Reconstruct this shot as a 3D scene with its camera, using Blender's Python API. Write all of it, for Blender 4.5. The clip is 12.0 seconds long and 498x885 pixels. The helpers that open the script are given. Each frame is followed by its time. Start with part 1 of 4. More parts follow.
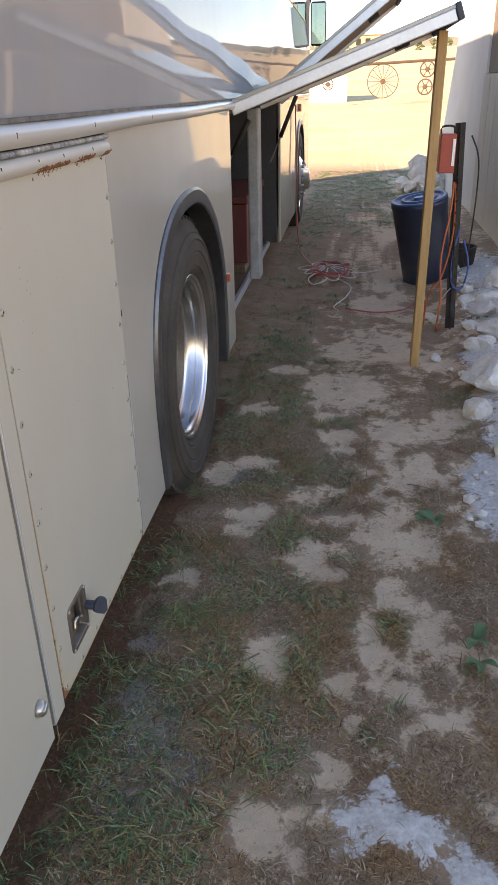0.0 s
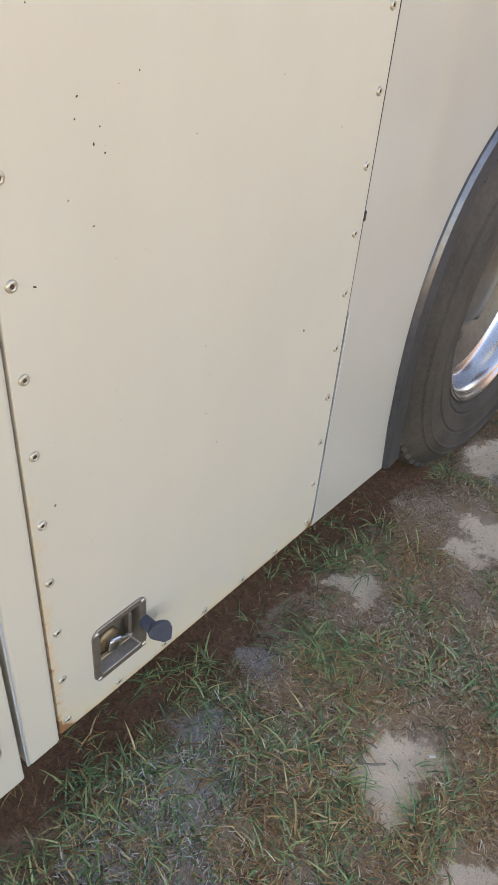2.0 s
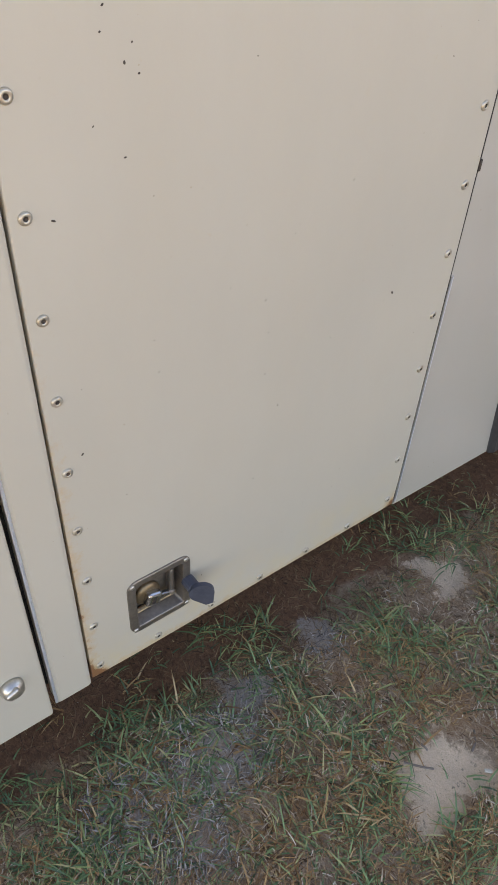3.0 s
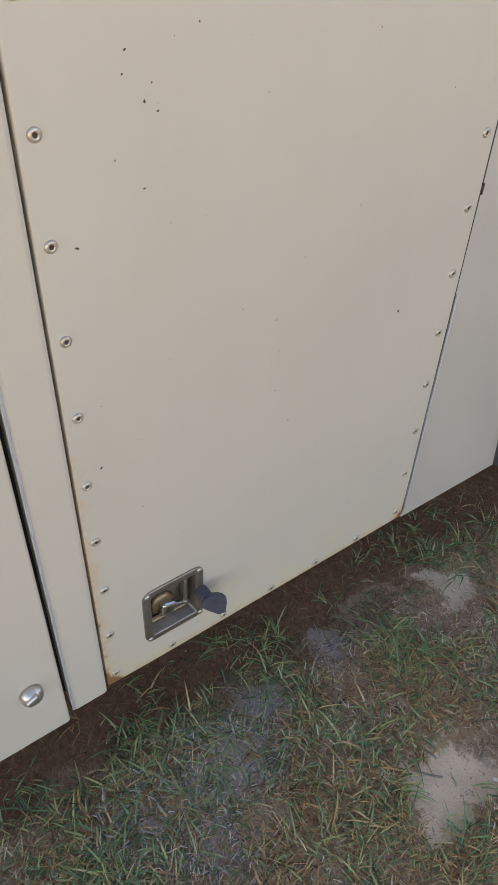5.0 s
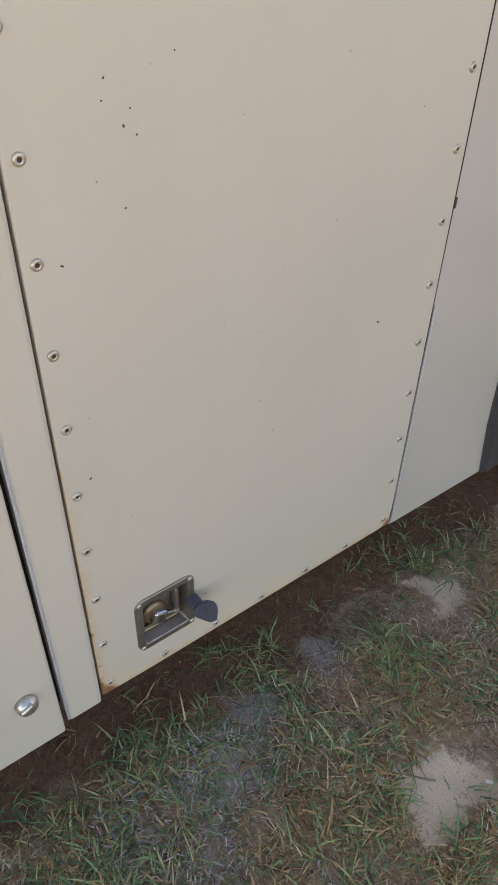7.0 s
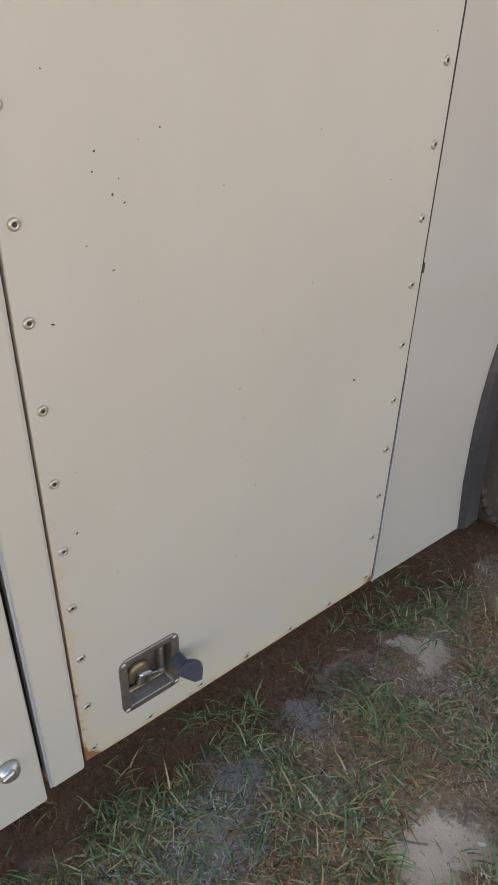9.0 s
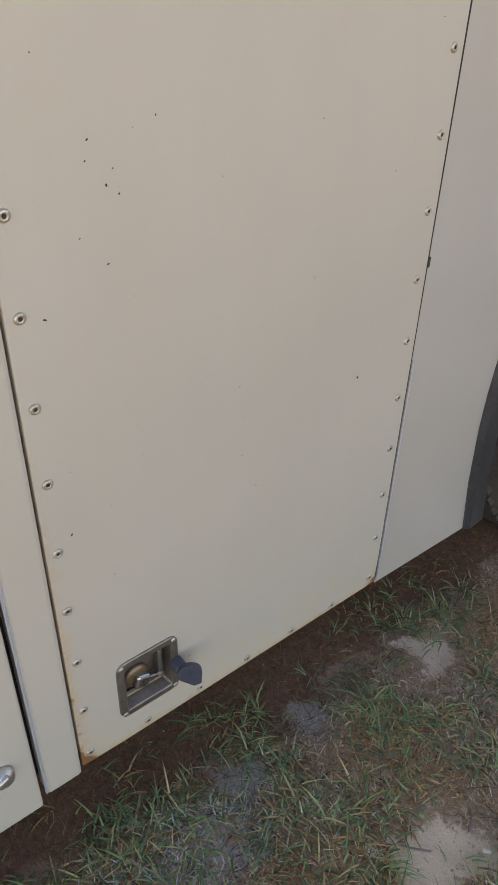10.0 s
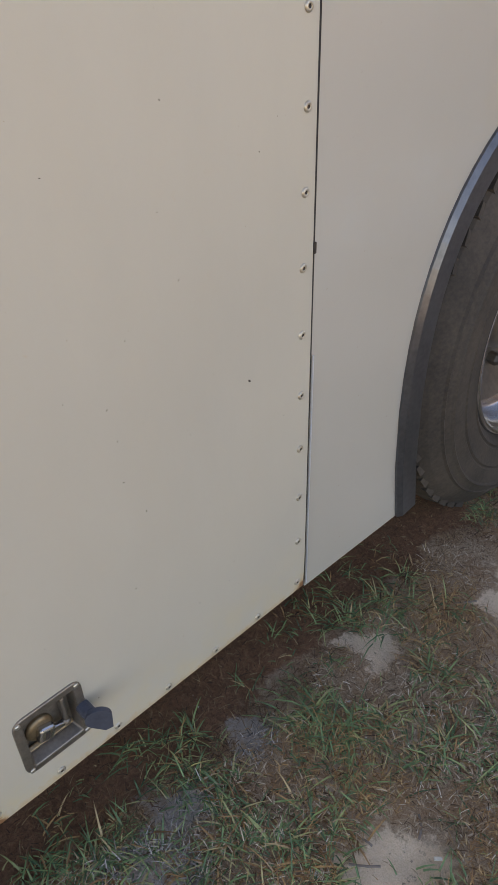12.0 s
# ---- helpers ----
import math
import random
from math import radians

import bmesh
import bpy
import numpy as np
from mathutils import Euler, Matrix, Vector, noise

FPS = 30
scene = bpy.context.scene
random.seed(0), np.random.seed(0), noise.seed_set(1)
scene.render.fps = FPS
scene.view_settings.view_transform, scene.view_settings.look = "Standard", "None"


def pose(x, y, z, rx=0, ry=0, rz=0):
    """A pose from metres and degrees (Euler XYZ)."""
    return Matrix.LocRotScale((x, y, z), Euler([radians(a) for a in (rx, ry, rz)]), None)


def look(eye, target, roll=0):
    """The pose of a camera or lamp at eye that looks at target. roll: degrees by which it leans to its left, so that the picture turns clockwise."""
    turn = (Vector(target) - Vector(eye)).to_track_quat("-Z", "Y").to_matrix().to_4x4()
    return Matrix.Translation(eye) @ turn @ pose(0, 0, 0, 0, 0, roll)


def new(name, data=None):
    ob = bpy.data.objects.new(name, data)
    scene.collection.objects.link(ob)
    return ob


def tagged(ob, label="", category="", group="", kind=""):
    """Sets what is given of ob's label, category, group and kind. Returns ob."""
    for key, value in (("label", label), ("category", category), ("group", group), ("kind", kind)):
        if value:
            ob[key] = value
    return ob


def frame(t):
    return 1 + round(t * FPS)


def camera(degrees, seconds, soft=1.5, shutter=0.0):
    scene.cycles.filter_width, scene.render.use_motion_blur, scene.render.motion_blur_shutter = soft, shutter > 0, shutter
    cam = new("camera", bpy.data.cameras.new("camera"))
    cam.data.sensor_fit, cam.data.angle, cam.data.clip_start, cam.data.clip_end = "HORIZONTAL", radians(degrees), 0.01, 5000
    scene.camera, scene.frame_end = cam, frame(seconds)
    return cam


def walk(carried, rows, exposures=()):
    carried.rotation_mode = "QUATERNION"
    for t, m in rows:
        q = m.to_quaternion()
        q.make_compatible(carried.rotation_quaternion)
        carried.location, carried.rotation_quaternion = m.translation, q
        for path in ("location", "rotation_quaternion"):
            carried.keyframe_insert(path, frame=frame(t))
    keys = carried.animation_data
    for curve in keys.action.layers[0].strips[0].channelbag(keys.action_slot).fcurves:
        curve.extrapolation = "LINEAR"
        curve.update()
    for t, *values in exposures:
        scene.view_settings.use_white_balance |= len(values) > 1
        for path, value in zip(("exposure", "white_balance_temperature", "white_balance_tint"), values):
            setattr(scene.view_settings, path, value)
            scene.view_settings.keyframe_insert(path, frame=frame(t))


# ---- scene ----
cam = camera(37.7, 12.0)
PATH = [
    (0, (0.549, -1.71, 1.372), (0.3, 0.075, 0.504), -1.4),
    (0.3, (0.59, -1.588, 1.369), (0.187, 0.152, 0.468), -0.7),
    (0.5, (0.62, -1.514, 1.38), (0.102, 0.187, 0.464), -0.0),
    (0.7, (0.634, -1.46, 1.356), (0.05, 0.183, 0.376), -1.3),
    (1, (0.621, -1.362, 1.33), (0.032, 0.217, 0.254), 1.6),
    (1.5, (0.577, -1.139, 1.286), (0.023, 0.361, 0.084), 5.1),
    (1.8, (0.558, -1.029, 1.272), (-0.179, 0.356, 0.032), 3.3),
    (2, (0.547, -0.965, 1.266), (-0.413, 0.309, 0.059), 5.4),
    (2.2, (0.56, -0.911, 1.264), (-0.505, 0.201, -0.011), 5.7),
    (2.5, (0.573, -0.855, 1.25), (-0.585, 0.12, -0.058), 2.6),
    (3, (0.574, -0.828, 1.241), (-0.582, 0.108, -0.097), 3.4),
    (3.5, (0.576, -0.845, 1.258), (-0.625, 0.073, -0.051), 3.3),
    (3.7, (0.576, -0.839, 1.257), (-0.607, 0.091, -0.06), 3.4),
    (5.5, (0.605, -0.855, 1.266), (-0.586, 0.075, -0.044), 2.4),
    (6, (0.619, -0.863, 1.266), (-0.563, 0.077, -0.046), 2.5),
    (6.5, (0.622, -0.856, 1.269), (-0.582, 0.075, -0.029), 1.6),
    (7, (0.622, -0.851, 1.274), (-0.588, 0.103, -0.001), 1.6),
    (8.8, (0.64, -0.886, 1.266), (-0.629, 0.184, 0.151), 2.4),
    (9, (0.645, -0.876, 1.27), (-0.624, 0.194, 0.154), 1.8),
    (9.5, (0.636, -0.868, 1.269), (-0.663, 0.181, 0.169), 0.8),
    (10, (0.63, -0.857, 1.259), (-0.641, 0.201, 0.134), 1.7),
    (10.2, (0.631, -0.857, 1.258), (-0.636, 0.197, 0.125), 1.4),
    (10.5, (0.617, -0.85, 1.248), (-0.648, 0.216, 0.123), 1.2),
    (11, (0.635, -0.859, 1.267), (-0.636, 0.199, 0.143), 1.8),
    (11.5, (0.639, -0.812, 1.264), (-0.61, 0.252, 0.12), 0.5),
    (11.8, (0.636, -0.762, 1.25), (-0.551, 0.328, 0.066), -0.5),
    (12, (0.613, -0.706, 1.251), (-0.563, 0.396, 0.066), -1.7),
]
# time, stops and white balance in kelvin
EXPOSURE = [(0.0, 1.90, 9500), (0.5, 2.12, 9800), (0.75, 2.25, 10000), (1.0, 2.74, 10350), (1.5, 2.88, 10500), (2.0, 2.66, 10400), (2.5, 2.33, 10300),
            (3.5, 2.42, 10000), (5.5, 2.24, 10150), (7.0, 2.24, 10100), (9.0, 2.20, 10050), (9.5, 2.10, 10100), (11.0, 2.10, 10050), (12.0, 2.08, 10050)]
walk(cam, [(t, look(eye, target, roll)) for t, eye, target, roll in PATH], [(t, stops, kelvin, 21 if 0.9 < t < 2.2 else 23.5) for t, stops, kelvin in EXPOSURE])

# ---- light ----
world = bpy.data.worlds.new("sky")
scene.world = world
world.use_nodes = True
wn = world.node_tree.nodes
sky = wn.new("ShaderNodeTexSky")
sky.sky_type = "NISHITA"
sky.sun_disc = False
SUN_WAY = Vector((5.0, 5.9, -3.3)).normalized()
sky.sun_elevation = math.asin(-SUN_WAY.z)
sky.sun_rotation = math.atan2(-SUN_WAY.x, -SUN_WAY.y)
sky.altitude, sky.air_density, sky.dust_density, sky.ozone_density = 1500, 0.9, 0.1, 2.6
wn["Background"].inputs["Strength"].default_value = 0.15
world.node_tree.links.new(sky.outputs[0], wn["Background"].inputs["Color"])
sun_data = bpy.data.lights.new("sun", "SUN")
sun_data.energy, sun_data.angle, sun_data.color = 3.8, radians(0.6), (1.0, 0.90, 0.76)
sun = new("sun", sun_data)
sun.matrix_world = SUN_WAY.to_track_quat("-Z", "Y").to_matrix().to_4x4()
sun.location = (-20, -20, 20)


# ---- materials ----
def material(name, build, rough=0.6, metal=0.0, **inputs):
    m = bpy.data.materials.new(name)
    m.use_nodes = True
    t = m.node_tree
    b = t.nodes["Principled BSDF"]
    b.inputs["Roughness"].default_value = rough
    b.inputs["Metallic"].default_value = metal
    for k, v in inputs.items():
        b.inputs[k.replace("_", " ")].default_value = v
    build(t, b)
    return m


def node(t, kind):
    return t.nodes.new(kind)


def coords(t, scale=(1, 1, 1)):
    g = node(t, "ShaderNodeNewGeometry")
    m = node(t, "ShaderNodeMapping")
    m.inputs["Scale"].default_value = scale
    t.links.new(g.outputs["Position"], m.inputs["Vector"])
    return m.outputs[0]


def noisy(t, scale, detail=4.0, rough=0.55, stretch=(1, 1, 1), warp=0.0):
    n = node(t, "ShaderNodeTexNoise")
    n.inputs["Scale"].default_value, n.inputs["Detail"].default_value, n.inputs["Roughness"].default_value = scale, detail, rough
    n.inputs["Distortion"].default_value = warp
    t.links.new(coords(t, stretch), n.inputs["Vector"])
    return n.outputs["Fac"]


def ramp(t, fac, *stops):
    r = node(t, "ShaderNodeValToRGB")
    e = r.color_ramp.elements
    while len(e) < len(stops):
        e.new(0.5)
    for k, (p, c) in zip(e, stops):
        k.position = p
        k.color = (*c, 1) if len(c) == 3 else c
    t.links.new(fac, r.inputs[0])
    return r.outputs[0]


def mixed(t, fac, a, b, kind="MIX"):
    m = node(t, "ShaderNodeMix")
    m.data_type, m.blend_type = "RGBA", kind
    for k, v in ((0, fac), (6, a), (7, b)):
        if hasattr(v, "links"):
            t.links.new(v, m.inputs[k])
        else:
            m.inputs[k].default_value = (*v, 1) if isinstance(v, tuple) else v
    return m.outputs[2]


def sums(t, op, a, b=0.0, c=0.0):
    m = node(t, "ShaderNodeMath")
    m.operation = op
    for k, v in enumerate((a, b, c)):
        if hasattr(v, "links"):
            t.links.new(v, m.inputs[k])
        else:
            m.inputs[k].default_value = v
    return m.outputs[0]


def relief(t, b, height, strength, distance):
    n = node(t, "ShaderNodeBump")
    n.inputs["Strength"].default_value, n.inputs["Distance"].default_value = strength, distance
    t.links.new(height, n.inputs["Height"])
    t.links.new(n.outputs[0], b.inputs["Normal"])


def speckled(dark, light, scale=6.0, fine=60.0, bump=0.3, depth=0.004, stretch=(1, 1, 1)):
    def build(t, b):
        f = sums(t, "ADD", sums(t, "MULTIPLY", noisy(t, scale, 5, stretch=stretch), 0.6), sums(t, "MULTIPLY", noisy(t, fine, 4, stretch=stretch), 0.4))
        t.links.new(ramp(t, f, (0.32, dark), (0.68, light)), b.inputs["Base Color"])
        relief(t, b, f, bump, depth)
    return build


def paint(colour, dull, wave=0.0, dirt=0.4, matt=0.0):
    """Weathered coach paint: faint mottling, soft dust streaks, pin-prick specks, a wavy sheet."""
    def build(t, b):
        c = ramp(t, sums(t, "ADD", sums(t, "MULTIPLY", noisy(t, 1.7, 5, 0.5), 0.6), sums(t, "MULTIPLY", noisy(t, 9, 4, 0.6, (1, 1, 0.35)), 0.4)), (0.32, dull), (0.68, colour))
        dust = ramp(t, noisy(t, 11, 5, 0.6, (1, 1, 0.3)), (0.35, (0, 0, 0)), (0.95, (1, 1, 1)))
        c = mixed(t, sums(t, "MULTIPLY", dust, dirt), c, (0.50, 0.42, 0.30))
        c = mixed(t, ramp(t, noisy(t, 160, 2, 0.4), (0.76, (0, 0, 0)), (0.80, (0.35, 0.35, 0.35))), c, (0.30, 0.20, 0.12))
        t.links.new(c, b.inputs["Base Color"])
        t.links.new(ramp(t, noisy(t, 5, 6), (0.3, (0.30 + matt,) * 3), (0.75, (0.40 + matt,) * 3)), b.inputs["Roughness"])
        relief(t, b, noisy(t, 70, 3, 0.6), wave, 0.0012)
    return build


def door_paint(t, b):
    """The door's paint, with rust that has crept in from the lower edge, the corners and the rivet line."""
    paint((0.474, 0.441, 0.366), (0.430, 0.400, 0.332), 0.10, 0.22, 0.2)(t, b)
    under = b.inputs["Base Color"].links[0].from_socket
    place = node(t, "ShaderNodeSeparateXYZ")
    t.links.new(node(t, "ShaderNodeNewGeometry").outputs["Position"], place.inputs[0])
    def near(v, at, reach):
        return sums(t, "MAXIMUM", sums(t, "SUBTRACT", 1.0, sums(t, "DIVIDE", sums(t, "ABSOLUTE", sums(t, "SUBTRACT", v, at)), reach)), 0.0)
    low = near(place.outputs["Z"], 0.238, 0.022)
    rear, fore = near(place.outputs["Y"], -0.636, 0.03), near(place.outputs["Y"], -0.004, 0.03)
    foot = near(place.outputs["Z"], 0.238, 0.05)
    line = sums(t, "MULTIPLY", near(place.outputs["Y"], -0.632, 0.022), near(place.outputs["Z"], 0.4, 0.5))
    amount = sums(t, "ADD", sums(t, "MULTIPLY", low, 0.5), sums(t, "MULTIPLY", sums(t, "ADD", sums(t, "MULTIPLY", rear, foot), sums(t, "MULTIPLY", fore, foot)), 0.9))
    amount = sums(t, "ADD", amount, sums(t, "MULTIPLY", line, 0.46))
    amount = sums(t, "ADD", amount, sums(t, "MULTIPLY", near(place.outputs["Y"], -0.636, 0.006), 0.20))
    # Yellow foot stains that also stand in for light bounced off the ground.
    stain_bounce = sums(t, "MULTIPLY", near(place.outputs["Z"], 0.26, 0.12), ramp(t, noisy(t, 14, 5, 0.65), (0.42, (0, 0, 0)), (0.72, (0.7, 0.7, 0.7))))
    under = mixed(t, stain_bounce, under, (0.52, 0.43, 0.27))
    spread_by = sums(t, "ADD", amount, sums(t, "MULTIPLY", sums(t, "SUBTRACT", noisy(t, 55, 6, 0.7), 0.5), 1.3))
    stain = mixed(t, ramp(t, spread_by, (0.18, (0, 0, 0)), (0.75, (0.75, 0.75, 0.75))), under, (0.50, 0.30, 0.12))
    t.links.new(mixed(t, ramp(t, spread_by, (0.55, (0, 0, 0)), (0.75, (0.9, 0.9, 0.9))), stain, (0.20, 0.075, 0.03)), b.inputs["Base Color"])


def rusty(t, b):
    f = noisy(t, 45, 8, 0.7)
    t.links.new(ramp(t, f, (0.3, (0.10, 0.035, 0.015)), (0.7, (0.32, 0.13, 0.045))), b.inputs["Base Color"])
    relief(t, b, f, 0.6, 0.004)


def soil(t, b):
    """Thatch, bare sand and chalk by the sheet's own masks, with grain at three scales."""
    sand_mask, chalk_mask = node(t, "ShaderNodeAttribute"), node(t, "ShaderNodeAttribute")
    sand_mask.attribute_name, chalk_mask.attribute_name = "sand", "chalk"
    sand, chalk = sand_mask.outputs["Fac"], chalk_mask.outputs["Fac"]
    shaded_earth_mask, ash_mask_in, field_in = (node(t, "ShaderNodeAttribute") for _ in range(3))
    shaded_earth_mask.attribute_name, ash_mask_in.attribute_name, field_in.attribute_name = "shaded_earth", "ash", "field"
    edge = sums(t, "ADD", sums(t, "MULTIPLY", noisy(t, 13, 8, 0.72, (1, 1, 1), 0.6), 0.6), sums(t, "MULTIPLY", noisy(t, 75, 5, 0.75), 0.4))
    # The near-black end stands in for shade between the blades.
    litter = ramp(t, noisy(t, 190, 6, 0.82, (1, 1, 1), 4.5), (0.33, (0.048, 0.027, 0.015)), (0.48, (0.30, 0.19, 0.115)), (0.67, (0.72, 0.56, 0.40)))
    litter = mixed(t, ramp(t, noisy(t, 9, 6, 0.7), (0.42, (0, 0, 0)), (0.68, (0.75, 0.75, 0.75))), litter, (0.31, 0.160, 0.076))
    litter = mixed(t, ramp(t, noisy(t, 6, 6, 0.65, (1.1, 0.9, 1)), (0.50, (0, 0, 0)), (0.72, (0.55, 0.55, 0.55))), litter, (0.45, 0.36, 0.28))
    grit = ramp(t, noisy(t, 420, 3, 0.7), (0.3, (0.60, 0.425, 0.275)), (0.7, (0.88, 0.665, 0.465)))
    grit = mixed(t, ramp(t, noisy(t, 5, 4), (0.35, (0, 0, 0)), (0.7, (0.5, 0.5, 0.5))), grit, (0.62, 0.485, 0.365))
    grit = mixed(t, ramp(t, noisy(t, 30, 5, 0.7), (0.45, (0, 0, 0)), (0.75, (0.5, 0.5, 0.5))), grit, (0.45, 0.33, 0.235))
    grit = mixed(t, ramp(t, noisy(t, 95, 3, 0.6), (0.62, (0, 0, 0)), (0.70, (0.8, 0.8, 0.8))), grit, (0.20, 0.15, 0.11))
    white = ramp(t, noisy(t, 60, 6, 0.7), (0.3, (0.46, 0.43, 0.39)), (0.65, (0.78, 0.755, 0.715)))
    # Red-brown soil under the bus, with some of its shade in the colour.
    shaded_earth = ramp(t, noisy(t, 90, 6, 0.75, (1, 1, 1), 1.0), (0.3, (0.10, 0.042, 0.020)), (0.7, (0.29, 0.137, 0.070)))
    dust = ramp(t, noisy(t, 210, 5, 0.75), (0.3, (0.27, 0.225, 0.185)), (0.7, (0.52, 0.45, 0.385)))
    stubble = ramp(t, sums(t, "ADD", sums(t, "MULTIPLY", noisy(t, 0.35, 5, 0.6), 0.6), sums(t, "MULTIPLY", noisy(t, 9, 5, 0.7), 0.4)), (0.34, (0.50, 0.38, 0.20)), (0.66, (0.72, 0.58, 0.35)))
    def cut(mask, lo, hi, much=3.5):
        s = sums(t, "ADD", mask, sums(t, "MULTIPLY", sums(t, "SUBTRACT", edge, 0.5), much))
        return ramp(t, s, (lo, (0, 0, 0)), (hi, (1, 1, 1)))
    c = mixed(t, cut(shaded_earth_mask.outputs["Fac"], 0.40, 0.62, 1.6), litter, shaded_earth)
    c = mixed(t, sums(t, "MULTIPLY", cut(ash_mask_in.outputs["Fac"], 0.72, 1.30, 2.8), 0.85), c, dust)
    c = mixed(t, cut(sand, 0.46, 0.72), c, grit)
    c = mixed(t, cut(chalk, 0.56, 0.72, 4.6), c, white)
    c = mixed(t, field_in.outputs["Fac"], c, stubble)
    t.links.new(c, b.inputs["Base Color"])
    relief(t, b, sums(t, "ADD", noisy(t, 90, 6, 0.75), sums(t, "MULTIPLY", noisy(t, 380, 3), 0.35)), 0.55, 0.012)


def blades(*stops):
    def build(t, b):
        g = node(t, "ShaderNodeNewGeometry")
        t.links.new(ramp(t, g.outputs["Random Per Island"], *stops), b.inputs["Base Color"])
    return build


def rubber(t, b):
    f = sums(t, "ADD", sums(t, "MULTIPLY", noisy(t, 7, 5), 0.6), sums(t, "MULTIPLY", noisy(t, 120, 4), 0.4))
    t.links.new(ramp(t, f, (0.35, (0.024, 0.019, 0.015)), (0.7, (0.078, 0.060, 0.045))), b.inputs["Base Color"])
    relief(t, b, noisy(t, 150, 3), 0.15, 0.003)


def plankwood(dark, light):
    return speckled(dark, light, 10, 60, 0.25, 0.002, (6, 6, 0.5))


CREAM = material("cream_paint", paint((0.474, 0.441, 0.366), (0.430, 0.400, 0.332), 0.10, 0.22, 0.2), 0.4)
DOORPAINT = material("door_paint", door_paint, 0.4)
CREAM_GLOSS = material("cream_gloss_paint", paint((0.445, 0.42, 0.365), (0.425, 0.40, 0.345), 0.06, 0.10), 0.3, 0, Coat_Weight=0.9, Coat_Roughness=0.04)
UPPER = material("upper_paint", paint((0.33, 0.318, 0.312), (0.295, 0.284, 0.278), 0.05, 0.05), 0.3, 0, Coat_Weight=0.5, Coat_Roughness=0.03, Specular_IOR_Level=0.0)
RAIL = material("rail_paint_gloss", paint((0.47, 0.45, 0.41), (0.43, 0.405, 0.36), 0.06, 0.15), 0.25, 0, Coat_Weight=0.6, Coat_Roughness=0.05, Specular_IOR_Level=0.1)
SEAM = material("dirty_seam", speckled((0.06, 0.05, 0.04), (0.22, 0.19, 0.16), 25, 160, 0.2, 0.001), 0.8)
RAILPAINT = material("rail_paint", paint((0.52, 0.49, 0.43), (0.45, 0.41, 0.35), 0.1, 0.4, 0.15), 0.5)
RUST = material("rust", rusty, 0.9)
FLARE = material("flare_metal", speckled((0.085, 0.087, 0.092), (0.16, 0.16, 0.168), 8, 90, 0.08, 0.001), 0.30, 0.75)
BLACK = material("black_underside", speckled((0.012, 0.011, 0.010), (0.035, 0.03, 0.026), 5, 40), 0.85)
TYRE = material("tyre_rubber", rubber, 0.75)
CHROME = material("polished_alloy", speckled((0.50, 0.495, 0.49), (0.66, 0.66, 0.665), 9, 120, 0.05, 0.001), 0.24, 1.0)
DULLRIM = material("dusty_alloy", speckled((0.085, 0.068, 0.053), (0.17, 0.14, 0.11), 10, 70, 0.15, 0.002), 0.48, 0.55)
STEEL = material("latch_steel", speckled((0.18, 0.155, 0.13), (0.31, 0.275, 0.24), 30, 160, 0.1, 0.001), 0.5, 0.9)
RIVET = material("rivet_metal", speckled((0.45, 0.43, 0.39), (0.66, 0.63, 0.56), 90, 300, 0.1, 0.001), 0.3, 0.9)
RIVETPAINT = material("rivet_paint", speckled((0.34, 0.29, 0.21), (0.58, 0.54, 0.46), 90, 300, 0.2, 0.001), 0.32, 0.6)
PITTED = material("pitted_metal", speckled((0.010, 0.009, 0.008), (0.72, 0.69, 0.64), 38, 120, 0.4, 0.001), 0.6, 0.2)
BRASSY = material("tarnished_brass", speckled((0.16, 0.115, 0.07), (0.34, 0.25, 0.15), 40, 200, 0.15, 0.001), 0.45, 0.85)
KNOB = material("dark_rubber_cap", speckled((0.035, 0.04, 0.055), (0.06, 0.068, 0.09), 40, 200, 0.1, 0.001), 0.55)
ALU = material("dull_aluminium", speckled((0.52, 0.55, 0.59), (0.68, 0.71, 0.75), 6, 70, 0.08, 0.001), 0.36, 0.6)
# Lining made darker than its grey to stand in for shade inside the bay.
BAYSHADE = material("shaded_bay_lining", speckled((0.030, 0.028, 0.027), (0.07, 0.066, 0.062), 4, 50, 0.3, 0.003), 0.8)
GREYPOST = material("grey_post_paint", speckled((0.24, 0.24, 0.24), (0.42, 0.41, 0.40), 12, 80, 0.3, 0.002), 0.55, 0.2)
# Red lowered so that the chest carries the bay's shade in its colour.
REDBOX = material("shaded_red_paint", speckled((0.15, 0.034, 0.030), (0.22, 0.056, 0.046), 6, 50, 0.1, 0.001), 0.5)
YELLOW = material("yellow_plastic", speckled((0.46, 0.27, 0.015), (0.58, 0.35, 0.03), 10, 80, 0.05, 0.001), 0.45)
PINE = material("pine", plankwood((0.42, 0.22, 0.075), (0.60, 0.36, 0.15)), 0.6)
BOARD = material("bay_board", plankwood((0.16, 0.10, 0.06), (0.27, 0.18, 0.11)), 0.7)
BINBLUE = material("bin_plastic", speckled((0.012, 0.016, 0.03), (0.022, 0.03, 0.052), 8, 70, 0.05, 0.001), 0.42)
LIDBLUE = material("lid_plastic", speckled((0.03, 0.07, 0.16), (0.05, 0.11, 0.23), 8, 70, 0.05, 0.001), 0.4)
DARKSTEEL = material("dark_steel", speckled((0.03, 0.024, 0.02), (0.075, 0.06, 0.05), 20, 120, 0.3, 0.002), 0.7, 0.4)
SIGNALRED = material("signal_red", speckled((0.42, 0.05, 0.03), (0.55, 0.09, 0.05), 8, 60, 0.05, 0.001), 0.45)
